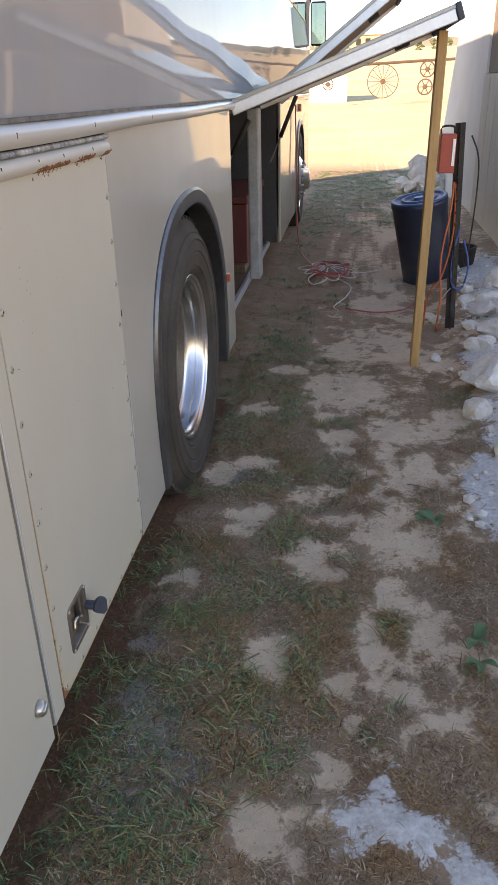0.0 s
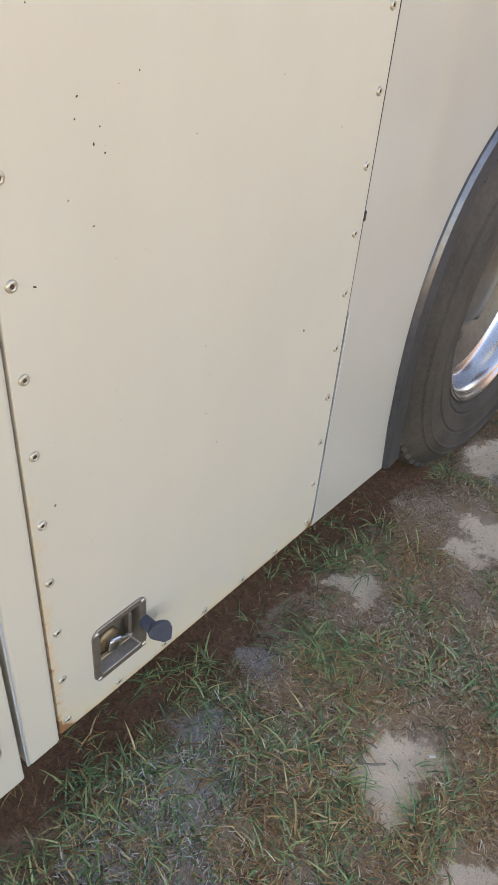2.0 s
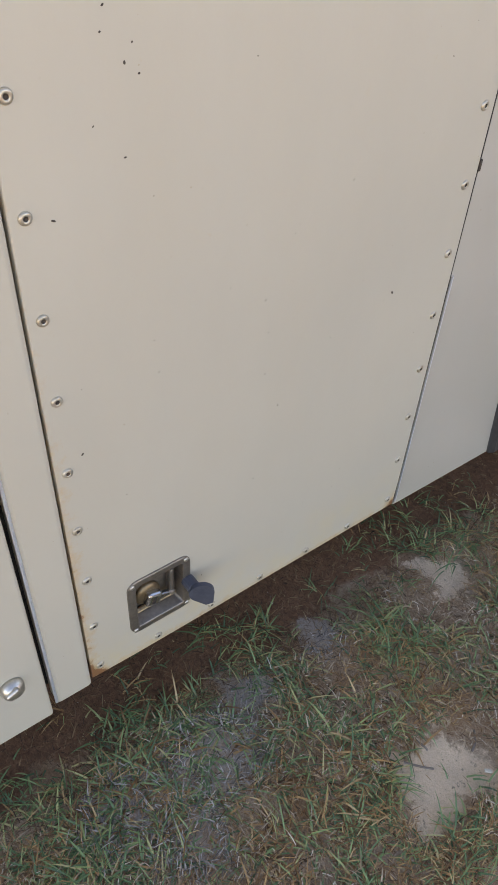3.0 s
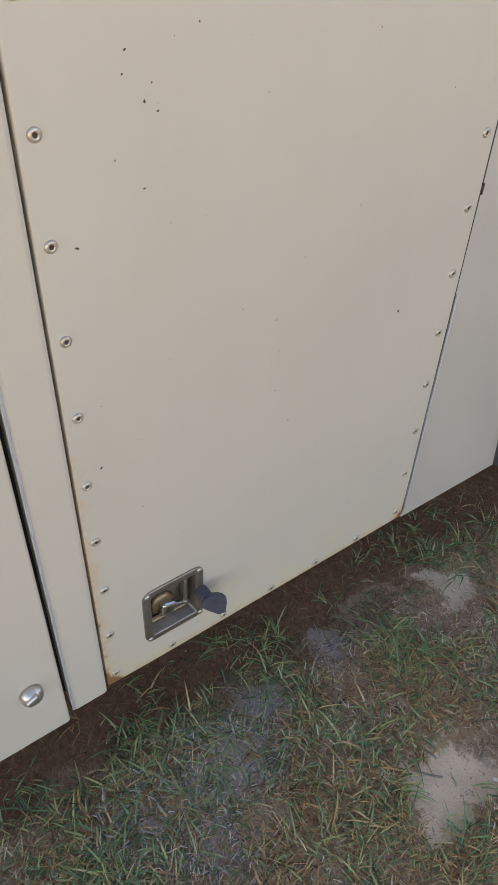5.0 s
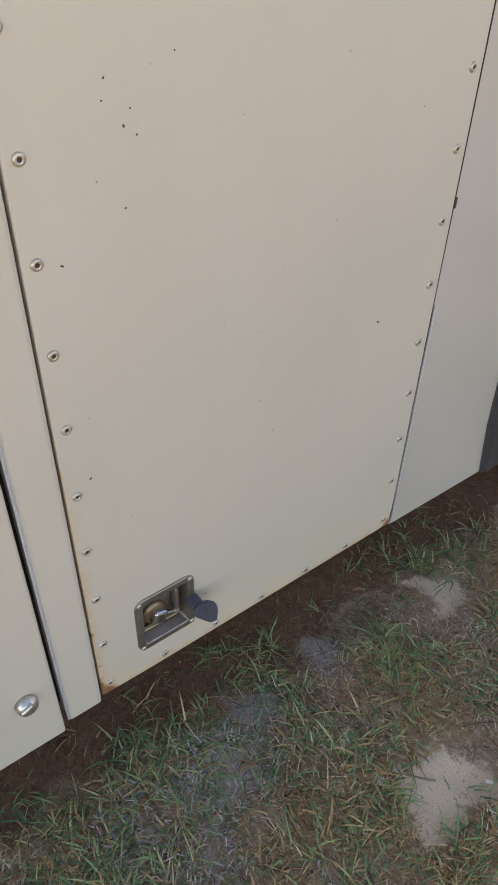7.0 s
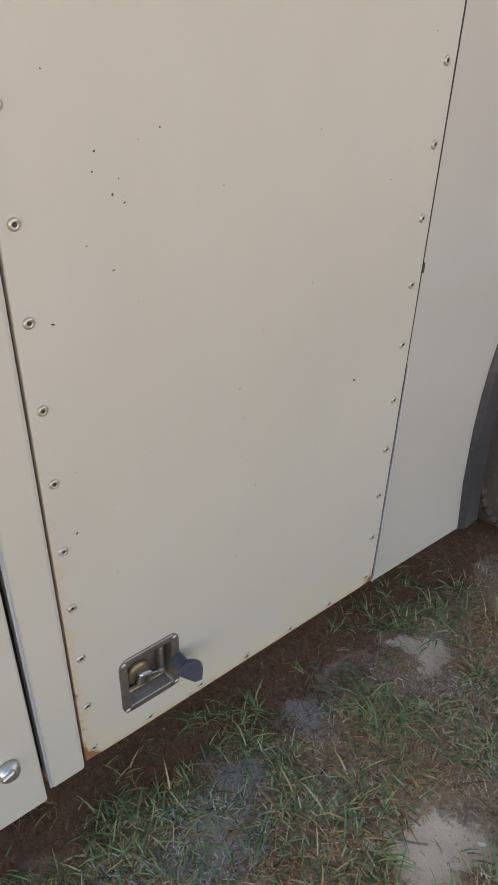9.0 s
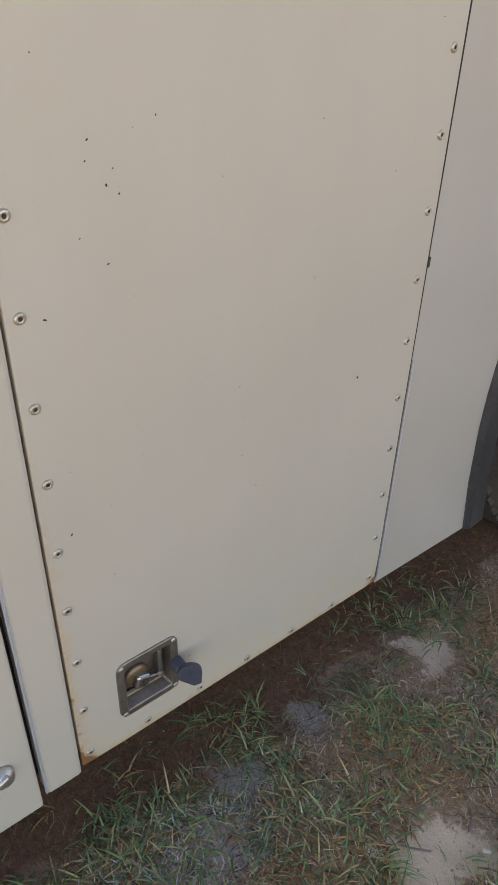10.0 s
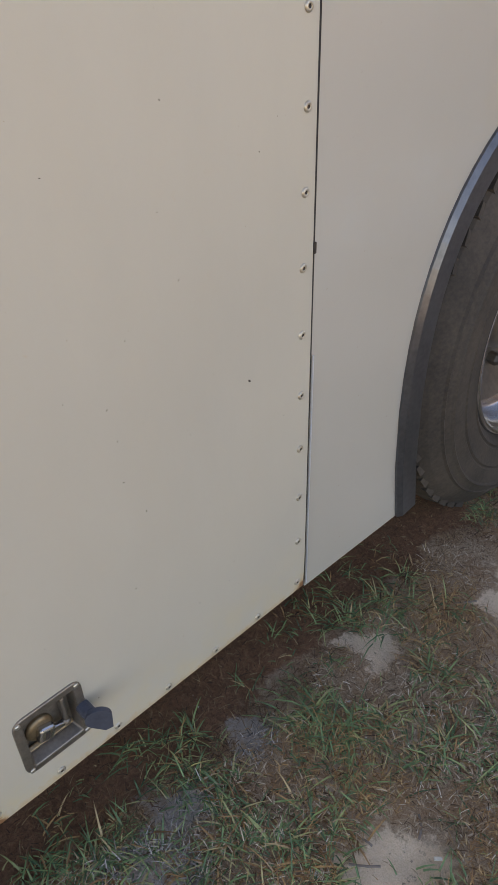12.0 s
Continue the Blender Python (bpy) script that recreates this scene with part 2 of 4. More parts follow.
ORANGE = material("orange_cord", speckled((0.50, 0.10, 0.035), (0.62, 0.16, 0.06), 40, 200, 0.1, 0.001), 0.5)
REDCORD = material("red_cord", speckled((0.34, 0.05, 0.05), (0.50, 0.12, 0.10), 40, 200, 0.1, 0.001), 0.5)
WHITECORD = material("white_cord", speckled((0.55, 0.48, 0.45), (0.72, 0.66, 0.62), 40, 200, 0.1, 0.001), 0.5)
BLUECORD = material("blue_cord", speckled((0.03, 0.07, 0.22), (0.05, 0.11, 0.32), 40, 200, 0.1, 0.001), 0.5)
STONE = material("limestone", speckled((0.55, 0.495, 0.42), (0.82, 0.77, 0.70), 11, 70, 0.9, 0.012), 0.9)
WALL = material("pale_wall_paint", speckled((0.66, 0.625, 0.575), (0.76, 0.725, 0.67), 2.5, 50, 0.15, 0.002), 0.75)
BOARDPAINT = material("pale_board_paint", plankwood((0.52, 0.475, 0.385), (0.68, 0.625, 0.52)), 0.8)
BROWN = material("brown_siding", plankwood((0.15, 0.115, 0.09), (0.24, 0.19, 0.155)), 0.8)
ROOF = material("roof_sheet", speckled((0.30, 0.29, 0.28), (0.45, 0.44, 0.43), 2, 30, 0.1, 0.002), 0.5, 0.4)
GLASS = material("dark_bus_glass", speckled((0.01, 0.012, 0.014), (0.02, 0.022, 0.025), 2, 30, 0.0, 0.001), 0.05, 0, Coat_Weight=0.5)
# Green-grey tint stands in for the dark surroundings the mirror would reflect.
MIRROR = material("mirror_glass", speckled((0.17, 0.225, 0.205), (0.20, 0.255, 0.235), 3, 30, 0.0, 0.001), 0.06, 1.0)
SOIL = material("soil", soil, 0.95)
GREEN = material("grass_green", blades((0.0, (0.060, 0.115, 0.052)), (0.45, (0.125, 0.225, 0.092)), (0.76, (0.23, 0.335, 0.128)), (0.92, (0.36, 0.38, 0.15)), (1.0, (0.46, 0.36, 0.17))), 0.5)
STRAW = material("dry_straw", blades((0.0, (0.08, 0.044, 0.024)), (0.32, (0.25, 0.154, 0.09)), (0.66, (0.42, 0.29, 0.185)), (0.91, (0.55, 0.43, 0.31)), (1.0, (0.80, 0.70, 0.57))), 0.85)
DEAD = material("dead_grass", blades((0.0, (0.07, 0.034, 0.017)), (0.4, (0.29, 0.145, 0.060)), (0.8, (0.47, 0.27, 0.115)), (1.0, (0.62, 0.44, 0.23))), 0.85)
GREYBITS = material("grey_litter", blades((0.0, (0.07, 0.058, 0.05)), (0.4, (0.22, 0.19, 0.165)), (0.8, (0.37, 0.325, 0.285)), (1.0, (0.66, 0.60, 0.54))), 0.85)
# Darker copy of the dead grass, carrying the shade under the bus in its colour.
DEADSHADE = material("shaded_dead_grass", blades((0.0, (0.06, 0.028, 0.015)), (0.6, (0.18, 0.092, 0.045)), (0.9, (0.28, 0.17, 0.085)), (1.0, (0.42, 0.32, 0.17))), 0.85)
LEAF = material("weed_leaf", speckled((0.055, 0.12, 0.05), (0.10, 0.20, 0.085), 30, 160, 0.3, 0.002), 0.6)
HILL = material("dry_hills", speckled((0.16, 0.15, 0.10), (0.36, 0.31, 0.21), 0.02, 0.15, 0.2, 1.0), 0.95)
HOUSE = material("ochre_render", speckled((0.46, 0.33, 0.17), (0.54, 0.40, 0.22), 0.5, 6, 0.1, 0.01), 0.9)
RUSTYPIPE = material("rusty_pipe", speckled((0.05, 0.03, 0.022), (0.12, 0.07, 0.05), 20, 90, 0.4, 0.004), 0.85)
LAMPRED = material("marker_lens", speckled((0.38, 0.07, 0.03), (0.48, 0.11, 0.05), 90, 300, 0.1, 0.001), 0.25)


# ---- shape helpers ----
def empty(name, at=(0, 0, 0)):
    ob = new(name)
    ob.location = at
    ob.empty_display_size = 0.1
    return ob


def part(name, bm, mat, parent=None, label="", smooth=False):
    me = bpy.data.meshes.new(name)
    bmesh.ops.recalc_face_normals(bm, faces=bm.faces[:])
    bm.to_mesh(me)
    bm.free()
    me.materials.append(mat)
    if smooth:
        for p in me.polygons:
            p.use_smooth = True
    ob = new(name, me)
    if parent:
        ob.parent = parent
        if parent.type == "EMPTY":
            ob.matrix_parent_inverse = Matrix.Translation(parent.location).inverted()
    if label:
        ob["label"] = label
    return ob


def box(x0, x1, y0, y1, z0, z1, edge=0.004, bm=None, turn=None):
    out = bm or bmesh.new()
    m = Matrix.LocRotScale(((x0 + x1) / 2, (y0 + y1) / 2, (z0 + z1) / 2), None, (x1 - x0, y1 - y0, z1 - z0))
    if turn is not None:
        m = turn @ m
    vs = bmesh.ops.create_cube(out, size=1, matrix=m)["verts"]
    if edge:
        es = list({e for v in vs for e in v.link_edges})
        bmesh.ops.bevel(out, geom=es, offset=edge, segments=2, profile=0.5, affect="EDGES")
    return out


def lathe(profile, centre, axis="z", steps=48, bm=None, closed=False):
    """Turns (radius, height) points round an axis through centre."""
    out = bm or bmesh.new()
    rings = []
    for r, h in profile:
        ring = []
        for k in range(steps):
            a = 2 * math.pi * k / steps
            u, v = r * math.cos(a), r * math.sin(a)
            p = {"z": (u, v, h), "x": (h, u, v), "y": (u, h, v)}[axis]
            ring.append(out.verts.new(Vector(p) + Vector(centre)))
        rings.append(ring)
    for a, b in zip(rings, rings[1:]):
        for k in range(steps):
            out.faces.new((a[k], a[(k + 1) % steps], b[(k + 1) % steps], b[k]))
    if not closed:
        for ring in (rings[0], rings[-1]):
            out.faces.new(ring)
    return out


def tube(points, radius, steps=8, bm=None, smooth_by=6):
    """A round cord along a smooth line through points."""
    out = bm or bmesh.new()
    ps = [Vector(p) for p in points]
    if smooth_by > 1:
        line = []
        for i in range(len(ps) - 1):
            p0, p1, p2, p3 = ps[max(i - 1, 0)], ps[i], ps[i + 1], ps[min(i + 2, len(ps) - 1)]
            for k in range(smooth_by):
                s = k / smooth_by
                line.append(0.5 * (2 * p1 + (p2 - p0) * s + (2 * p0 - 5 * p1 + 4 * p2 - p3) * s * s + (3 * p1 - p0 - 3 * p2 + p3) * s ** 3))
        ps = line + [ps[-1]]
    rings = []
    for i, p in enumerate(ps):
        way = (ps[min(i + 1, len(ps) - 1)] - ps[max(i - 1, 0)]).normalized()
        side = way.cross(Vector((0, 0, 1)) if abs(way.z) < 0.9 else Vector((1, 0, 0))).normalized()
        up = side.cross(way)
        rings.append([out.verts.new(p + radius * (math.cos(2 * math.pi * k / steps) * side + math.sin(2 * math.pi * k / steps) * up)) for k in range(steps)])
    for a, b in zip(rings, rings[1:]):
        for k in range(steps):
            out.faces.new((a[k], a[(k + 1) % steps], b[(k + 1) % steps], b[k]))
    out.faces.new(rings[0])
    out.faces.new(rings[-1])
    return out


def sheet(outline, x0, x1, bm=None):
    """A plate of the outline (y, z), from x0 to x1."""
    out = bm or bmesh.new()
    a = [out.verts.new((x0, y, z)) for y, z in outline]
    b = [out.verts.new((x1, y, z)) for y, z in outline]
    out.faces.new(a)
    out.faces.new(b[::-1])
    n = len(outline)
    for k in range(n):
        out.faces.new((a[k], a[(k + 1) % n], b[(k + 1) % n], b[k]))
    return out


def stone(size, seed, squash=(1, 1, 0.75), detail=3):
    """A broken field stone: a rough ball cut by a few planes."""
    rng = random.Random(seed)
    bm = bmesh.new()
    bmesh.ops.create_icosphere(bm, subdivisions=detail, radius=1)
    cuts = []
    for _ in range(9):
        v = Vector((rng.gauss(0, 1), rng.gauss(0, 1), rng.gauss(0, 1))).normalized()
        cuts.append((v, rng.uniform(0.5, 0.85)))
    shift = Vector((seed * 3.1, seed * 1.7, 0))
    for v in bm.verts:
        p = v.co.normalized()
        for n, d in cuts:
            over = p.dot(n) - d
            if over > 0:
                p = p - n * over * 0.9
        p *= 1 + 0.16 * noise.noise(p * 2.2 + shift) + 0.08 * noise.noise(p * 5 + shift) + 0.05 * noise.noise(p * 11 + shift)
        v.co = Vector((p.x * squash[0], p.y * squash[1], p.z * squash[2])) * size
    return bm


# ---- ground ----
SAND_NEAR = [(0.372, -0.20, .078, .098), (0.41, -0.24, .05, .05), (0.081, 0.111, .058, .050), (0.237, 0.528, .10, .07), (0.205, 0.41, .048, .036), (0.461, 0.263, .096, .09),
             (0.651, -0.173, .06, .075), (0.647, -0.06, .055, .06), (0.565, -0.27, .033, .062), (0.529, -0.562, .050, .036), (0.595, -0.415, .042, .032), (0.664, 0.427, .062, .12),
             (0.555, 0.171, .043, .048), (0.555, 0.522, .08, .05), (0.197, 0.909, .10, .06), (0.10, 0.816, .07, .09), (0.406, 0.675, .05, .045), (0.767, -0.287, .05, .042),
             (0.711, 0.133, .042, .11), (0.724, -0.44, .04, .03), (0.819, -0.402, .06, .06), (0.393, -0.708, .063, .06), (0.473, -0.762, .044, .037), (0.813, -0.038, .047, .076)]
SAND_FAR = [(0.543, 1.187, .083, .12), (0.462, 1.846, .09, .22), (0.263, 2.014, .12, .08), (0.481, 1.446, .067, .065), (0.165, 1.491, .08, .08), (0.762, 0.421, .11, .2),
            (0.60, 1.75, .19, .28), (0.856, 0.92, .13, .15), (0.787, 1.29, .12, .17), (0.54, 2.37, .13, .15), (0.81, 2.60, .15, .22), (0.75, 5.33, .2, .26),
            (0.72, 7.32, .26, .42), (0.86, 2.30, .14, .2), (0.75, 3.4, .2, .3), (0.95, 4.4, .25, .35), (0.60, 4.9, .2, .2), (1.05, 6.2, .3, .4)]
CHALK = [(0.686, -0.695, .105, .062), (0.61, -0.655, .055, .045), (0.823, -0.752, .054, .049), (0.667, -0.59, .040, .030), (0.70, -0.50, .025, .025), (1.15, 0.95, .07, .15),
         (1.10, 0.70, .07, .25), (1.30, 2.24, .12, .26), (1.49, 3.13, .16, .5), (1.57, 4.06, .2, .55), (1.35, 1.30, .16, .5), (1.5, 0.6, .25, .7)]
ASH = [(0.11, -0.484, .070, .085), (0.022, -0.196, .050, .048), (0.10, -0.67, .06, .055), (0.21, -0.58, .05, .05), (0.04, -0.38, .05, .06), (0.12, 0.80, .07, .07)]


def masks(x, y):
    """How sandy and how chalky the ground is at a place, 0 to 1."""
    wob = [noise.noise(Vector((x * 8, y * 8, k))) + 0.6 * noise.noise(Vector((x * 19, y * 19, k))) for k in (3, 9)]
    px, py = x + 0.055 * wob[0], y + 0.055 * wob[1]
    def most(spots):
        return max(max(0.0, 1.3 - 0.68 * math.hypot((px - a) / c, (py - b) / d) ** 1.3) for a, b, c, d in spots)
    sand = most(SAND_NEAR + SAND_FAR)
    patchy = noise.fractal(Vector((x * 4.2, y * 3.4, 0)), 0.8, 2.0, 5)
    if x > 0.35:
        sand = max(sand, 0.10 + 0.22 * min(1, max(0, y - 0.3) / 0.7) + 0.80 * patchy + 0.24 * min(1, (x - 0.35) / 0.4))
    if y > 2.5:
        sand = max(sand, 0.25 + 0.5 * patchy - 0.3 * max(0, 1 - abs(x - 0.1) / 0.8))
    if y > 8 and x < 1.0:
        sand -= 0.5 * min(1, (y - 8) / 2) * max(0, 1 - max(0, y - 12) / 2)
    fray = noise.noise(Vector((x * 12, y * 12, 14))) + 0.7 * noise.noise(Vector((x * 27, y * 27, 15)))
    sand -= 0.75 * max(0.0, fray) * (1.0 if x > 0.45 or y > 1.0 else 0.35)
    if -2.5 < x < -0.03 and -2 < y < 9:
        sand = min(sand, 0.1)
    return min(1.2, max(0, sand)), min(1.2, max(0.0, most(CHALK) - (0.6 * max(0.0, fray) if y < 0 else 0)))


def ash_mask(x, y):
    """How much fine grey dust lies at a place, 0 to 1."""
    wob = 0.03 * noise.noise(Vector((x * 11, y * 11, 31)))
    return min(1.0, max(max(0.0, 1.3 - 0.7 * math.hypot((x + wob - a) / c, (y + wob - b) / d) ** 1.3) for a, b, c, d in ASH))


def field_mask(x, y):
    """1 on the open dry field round the yard, 0 beside the bus."""
    return min(1.0, max(0.0, y - 13.0, -3.0 - y, x - 5.0, -3.0 - x))


def ground_height(x, y):
    z = 0.014 * noise.fractal(Vector((x * 3, y * 3, 5)), 1.0, 2.0, 3) + 0.006 * noise.noise(Vector((x * 14, y * 14, 1)))
    if x > 1.1 and -3 < y < 9:
        z += min(0.12, (x - 1.1) * 0.2)
    if y > 15:
        z = 0.017 * min(y - 15, 30) + 0.072 * min(max(y - 45, 0), 115)
        z *= 1 + 0.06 * noise.noise(Vector((x * 0.05, y * 0.05, 0)))
    return z


def spread(lo, hi, step, far):
    """Fine even steps between lo and hi, then ever longer ones out to far."""
    mid = list(np.arange(lo, hi, step))
    out, d = [], step
    while not out or out[-1] < far:
        d *= 1.25
        out.append((out[-1] if out else 0) + d)
    return [lo - o for o in out[::-1]] + mid + [mid[-1] + o for o in out]


def make_ground():
    xs, ys = spread(-0.7, 1.5, 0.018, 3000), spread(-1.1, 3.2, 0.022, 3000)
    verts, sand, chalk, shaded_earth, ash, field = [], [], [], [], [], []
    for y in ys:
        for x in xs:
            s, c = masks(x, y)
            z = ground_height(x, y)
            verts.append((x, y, z + 0.010 * c - 0.008 * min(s, 1)))
            sand.append(s)
            chalk.append(c)
            ash.append(ash_mask(x, y) if -0.3 < x < 1 and -1.2 < y < 1.5 else 0.0)
            field.append(field_mask(x, y))
            # Follows the bus's footprint: red-brown soil and painted shade together.
            shaded_earth.append(min(1.0, max(0.0, 0.55 + 0.35 * noise.noise(Vector((x * 9, y * 9, 50))) - (x + 0.012) * 7)) if -2.6 < x and -2.5 < y < 1.6 else 0.0)
    n = len(xs)
    faces = [(j * n + i, j * n + i + 1, (j + 1) * n + i + 1, (j + 1) * n + i) for j in range(len(ys) - 1) for i in range(n - 1)]
    me = bpy.data.meshes.new("ground")
    me.from_pydata(verts, [], faces)
    for name, values in (("sand", sand), ("chalk", chalk), ("shaded_earth", shaded_earth), ("ash", ash), ("field", field)):
        me.attributes.new(name, "FLOAT", "POINT").data.foreach_set("value", values)
    me.materials.append(SOIL)
    for p in me.polygons:
        p.use_smooth = True
    return tagged(new("ground", me), "sandy ground with dry thatch, bare patches and chalk", "ground", kind="structure")


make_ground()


# ---- the bus ----
BUS_REAR, BUS_FRONT, SKIRT = -3.5, 8.5, 0.238
bus = tagged(empty("bus", (-1.25, 3.3, 0)), "old cream coach with raised luggage bay doors and chrome rail", "bus")


def arch_line(cy, rear, front, top, spring, foot, rear_power, front_power, tuck=0.0, steps=40):
    """The wheel opening's edge from its rear foot over the top to its front foot, as (y, z)."""
    line = [(cy - rear + tuck, foot), (cy - rear + 0.3 * tuck, (foot + spring) / 2)]
    for k in range(steps + 1):
        a = math.pi * (1 - k / steps)
        c, s = math.cos(a), math.sin(a)
        half, power = (rear, rear_power) if c < 0 else (front, front_power)
        line.append((cy + half * math.copysign(abs(c) ** (2 / power), c), spring + (top - spring) * abs(s) ** (2 / power)))
    return line + [(cy + front, (foot + spring) / 2), (cy + front, foot)]


def flare(line, cy, parent, name, label):
    bm = bmesh.new()
    rows = []
    for i, (y, z) in enumerate(line):
        a, b = line[max(i - 1, 0)], line[min(i + 1, len(line) - 1)]
        d = Vector((b[0] - a[0], b[1] - a[1])).normalized()
        n = Vector((d.y, -d.x))
        sect = [(-0.01, -0.002), (0.003, -0.002), (0.0105, 0.008), (0.0110, 0.050), (0.006, 0.055), (-0.075, 0.058)]
        rows.append([bm.verts.new((x, y + n.x * o, z + n.y * o)) for x, o in sect])
    for p, q in zip(rows, rows[1:]):
        for k in range(len(p) - 1):
            bm.faces.new((p[k], q[k], q[k + 1], p[k + 1]))
    return part(name, bm, FLARE, parent, label)


def wheel(cy, cz, lip, deep, label):
    """A coach wheel on the bus: tyre with shoulder lugs, polished rim, hub and nuts."""
    hub = part("wheel", lathe([(0.05, lip - 0.40), (0.16, lip - 0.39), (0.16, lip - 0.30), (0.05, lip - 0.29)], (0, cy, cz), "x", 20), BLACK, bus, label)
    R = 0.524
    bm = lathe([(0.309, lip - 0.014), (0.321, lip + 0.000), (0.333, lip + 0.009), (0.338, lip + 0.006), (0.343, lip + 0.012), (0.385, lip + 0.018), (0.390, lip + 0.015), (0.395, lip + 0.019), (0.43, lip + 0.017),
                (0.436, lip + 0.021), (0.442, lip + 0.016), (0.455, lip + 0.010), (0.459, lip + 0.012), (0.463, lip + 0.006), (0.488, lip - 0.008), (0.506, lip - 0.022), (0.518, lip - 0.040), (R, lip - 0.065), (R, lip - 0.10), (R - .012, lip - .104),
                (R - .012, lip - .116), (R, lip - .12), (R, lip - 0.16), (R - .012, lip - .164), (R - .012, lip - .176), (R, lip - .18), (R, lip - 0.22), (0.50, lip - 0.26), (0.42, lip - 0.28), (0.30, lip - 0.27)], (0, cy, cz), "x", 80, closed=True)
    for k in range(60):
        t = Matrix.Translation((0, cy, cz)) @ Matrix.Rotation(2 * math.pi * k / 60, 4, "X")
        box(lip - 0.058, lip - 0.021, -0.015, 0.015, 0.488, 0.5165, 0, bm, t @ Matrix.Rotation(radians(10), 4, "Z"))
    part("tyre", bm, TYRE, hub, "worn black tyre with dust in the tread")
    if deep:
        prof = [(0.312, lip - 0.020), (0.311, lip - 0.006), (0.306, lip - 0.002), (0.299, lip - 0.004), (0.295, lip - 0.012), (0.290, lip - 0.016), (0.281, lip - 0.020), (0.277, lip - 0.050), (0.272, lip - 0.078), (0.262, lip - 0.088), (0.252, lip - 0.092)]
        disc = [(0.252, lip - 0.092), (0.242, lip - 0.100), (0.20, lip - 0.122), (0.17, lip - 0.138), (0.135, lip - 0.142), (0.125, lip - 0.134), (0.118, lip - 0.096), (0.10, lip - 0.086), (0.05, lip - 0.084), (0.001, lip - 0.084)]
    else:
        prof = [(0.286, lip - 0.012), (0.300, lip - 0.002), (0.309, lip + 0.004), (0.311, lip - 0.002), (0.292, lip - 0.016), (0.282, lip - 0.03), (0.26, lip - 0.02)]
        disc = [(0.26, lip - 0.02), (0.20, lip + 0.03), (0.15, lip + 0.035), (0.12, lip + 0.05), (0.105, lip + 0.10), (0.07, lip + 0.115), (0.001, lip + 0.118)]
    part("rim", lathe(prof, (0, cy, cz), "x", 64, closed=True), CHROME, hub, "polished alloy rim", True)
    part("wheel_disc", lathe(disc, (0, cy, cz), "x", 48, closed=True), DULLRIM if deep else CHROME, hub, "dusty wheel disc" if deep else "chrome wheel cover", True)
    for k in range(10):
        a = 2 * math.pi * (k + 0.5) / 10
        at = (lip - 0.140 if deep else lip + 0.03, cy + 0.167 * math.cos(a), cz + 0.167 * math.sin(a))
        part("wheel_nut", lathe([(0.017, 0), (0.017, 0.022), (0.011, 0.034), (0.004, 0.036)], at, "x", 6), DULLRIM if deep else CHROME, hub)


# rear-most door, beside the engine door
rear_door = part("rear_door", box(-0.022, 0.0, BUS_REAR, -0.7035, 0.205, 1.252, 0.004), CREAM, bus, "cream painted steel door with a small lock")
bm = lathe([(0.0165, 0), (0.0165, 0.005), (0.0145, 0.012), (0.009, 0.016), (0.002, 0.017)], (0.0, -0.748, 0.330), "x", 20)
box(0.006, 0.0195, -0.010, 0.010, -0.002, 0.0115, 0.003, bm, Matrix.Translation((0, -0.748, 0.330)) @ Matrix.Rotation(radians(28), 4, "X"))
part("door_lock", bm, RIVET, rear_door, "shiny domed quarter-turn lock", True)
part("door_post", box(-0.03, 0.001, -0.695, -0.6385, 0.224, 1.252, 0.006), CREAM, bus, "narrow cream post between two doors")
part("door_gap", box(-0.06, -0.03, -0.72, -0.62, 0.24, 1.245, 0), BLACK, bus)

# engine door with its rivets and latch


def door_skin():
    """The engine door's folded sheet, with the opening for its latch."""
    bm = bmesh.new()
    ys, zs = (-0.636, -0.560, -0.469, -0.004), (SKIRT, 0.300, 0.405, 1.252)
    grid = {(i, j, x): bm.verts.new((x, ys[i], zs[j])) for i in range(4) for j in range(4) for x in (0.0, -0.020)}
    for i in range(3):
        for j in range(3):
            if (i, j) != (1, 1):
                for x in (0.0, -0.020):
                    bm.faces.new([grid[p] for p in ((i, j, x), (i + 1, j, x), (i + 1, j + 1, x), (i, j + 1, x))])
    loops = [(0, 0), (1, 0), (2, 0), (3, 0), (3, 1), (3, 2), (3, 3), (2, 3), (1, 3), (0, 3), (0, 2), (0, 1)], [(1, 1), (2, 1), (2, 2), (1, 2)]
    for ring in loops:
        for p, q in zip(ring, ring[1:] + ring[:1]):
            bm.faces.new((grid[(*p, 0.0)], grid[(*q, 0.0)], grid[(*q, -0.020)], grid[(*p, -0.020)]))
    rim = [e for e in bm.edges if all(v.co.x == 0.0 for v in e.verts) and (all(abs(v.co.y - ys[0]) < 1e-6 for v in e.verts) or all(abs(v.co.y - ys[3]) < 1e-6 for v in e.verts) or all(abs(v.co.z - SKIRT) < 1e-6 for v in e.verts))]
    bmesh.ops.bevel(bm, geom=rim, offset=0.003, segments=2, profile=0.5, affect="EDGES")
    return bm


engine_door = part("engine_door", door_skin(), DOORPAINT, bus, "cream riveted engine door with rust at its corners")
part("door_gap", box(-0.04, -0.024, -0.66, 0.03, 0.25, 1.245, 0), BLACK, bus)


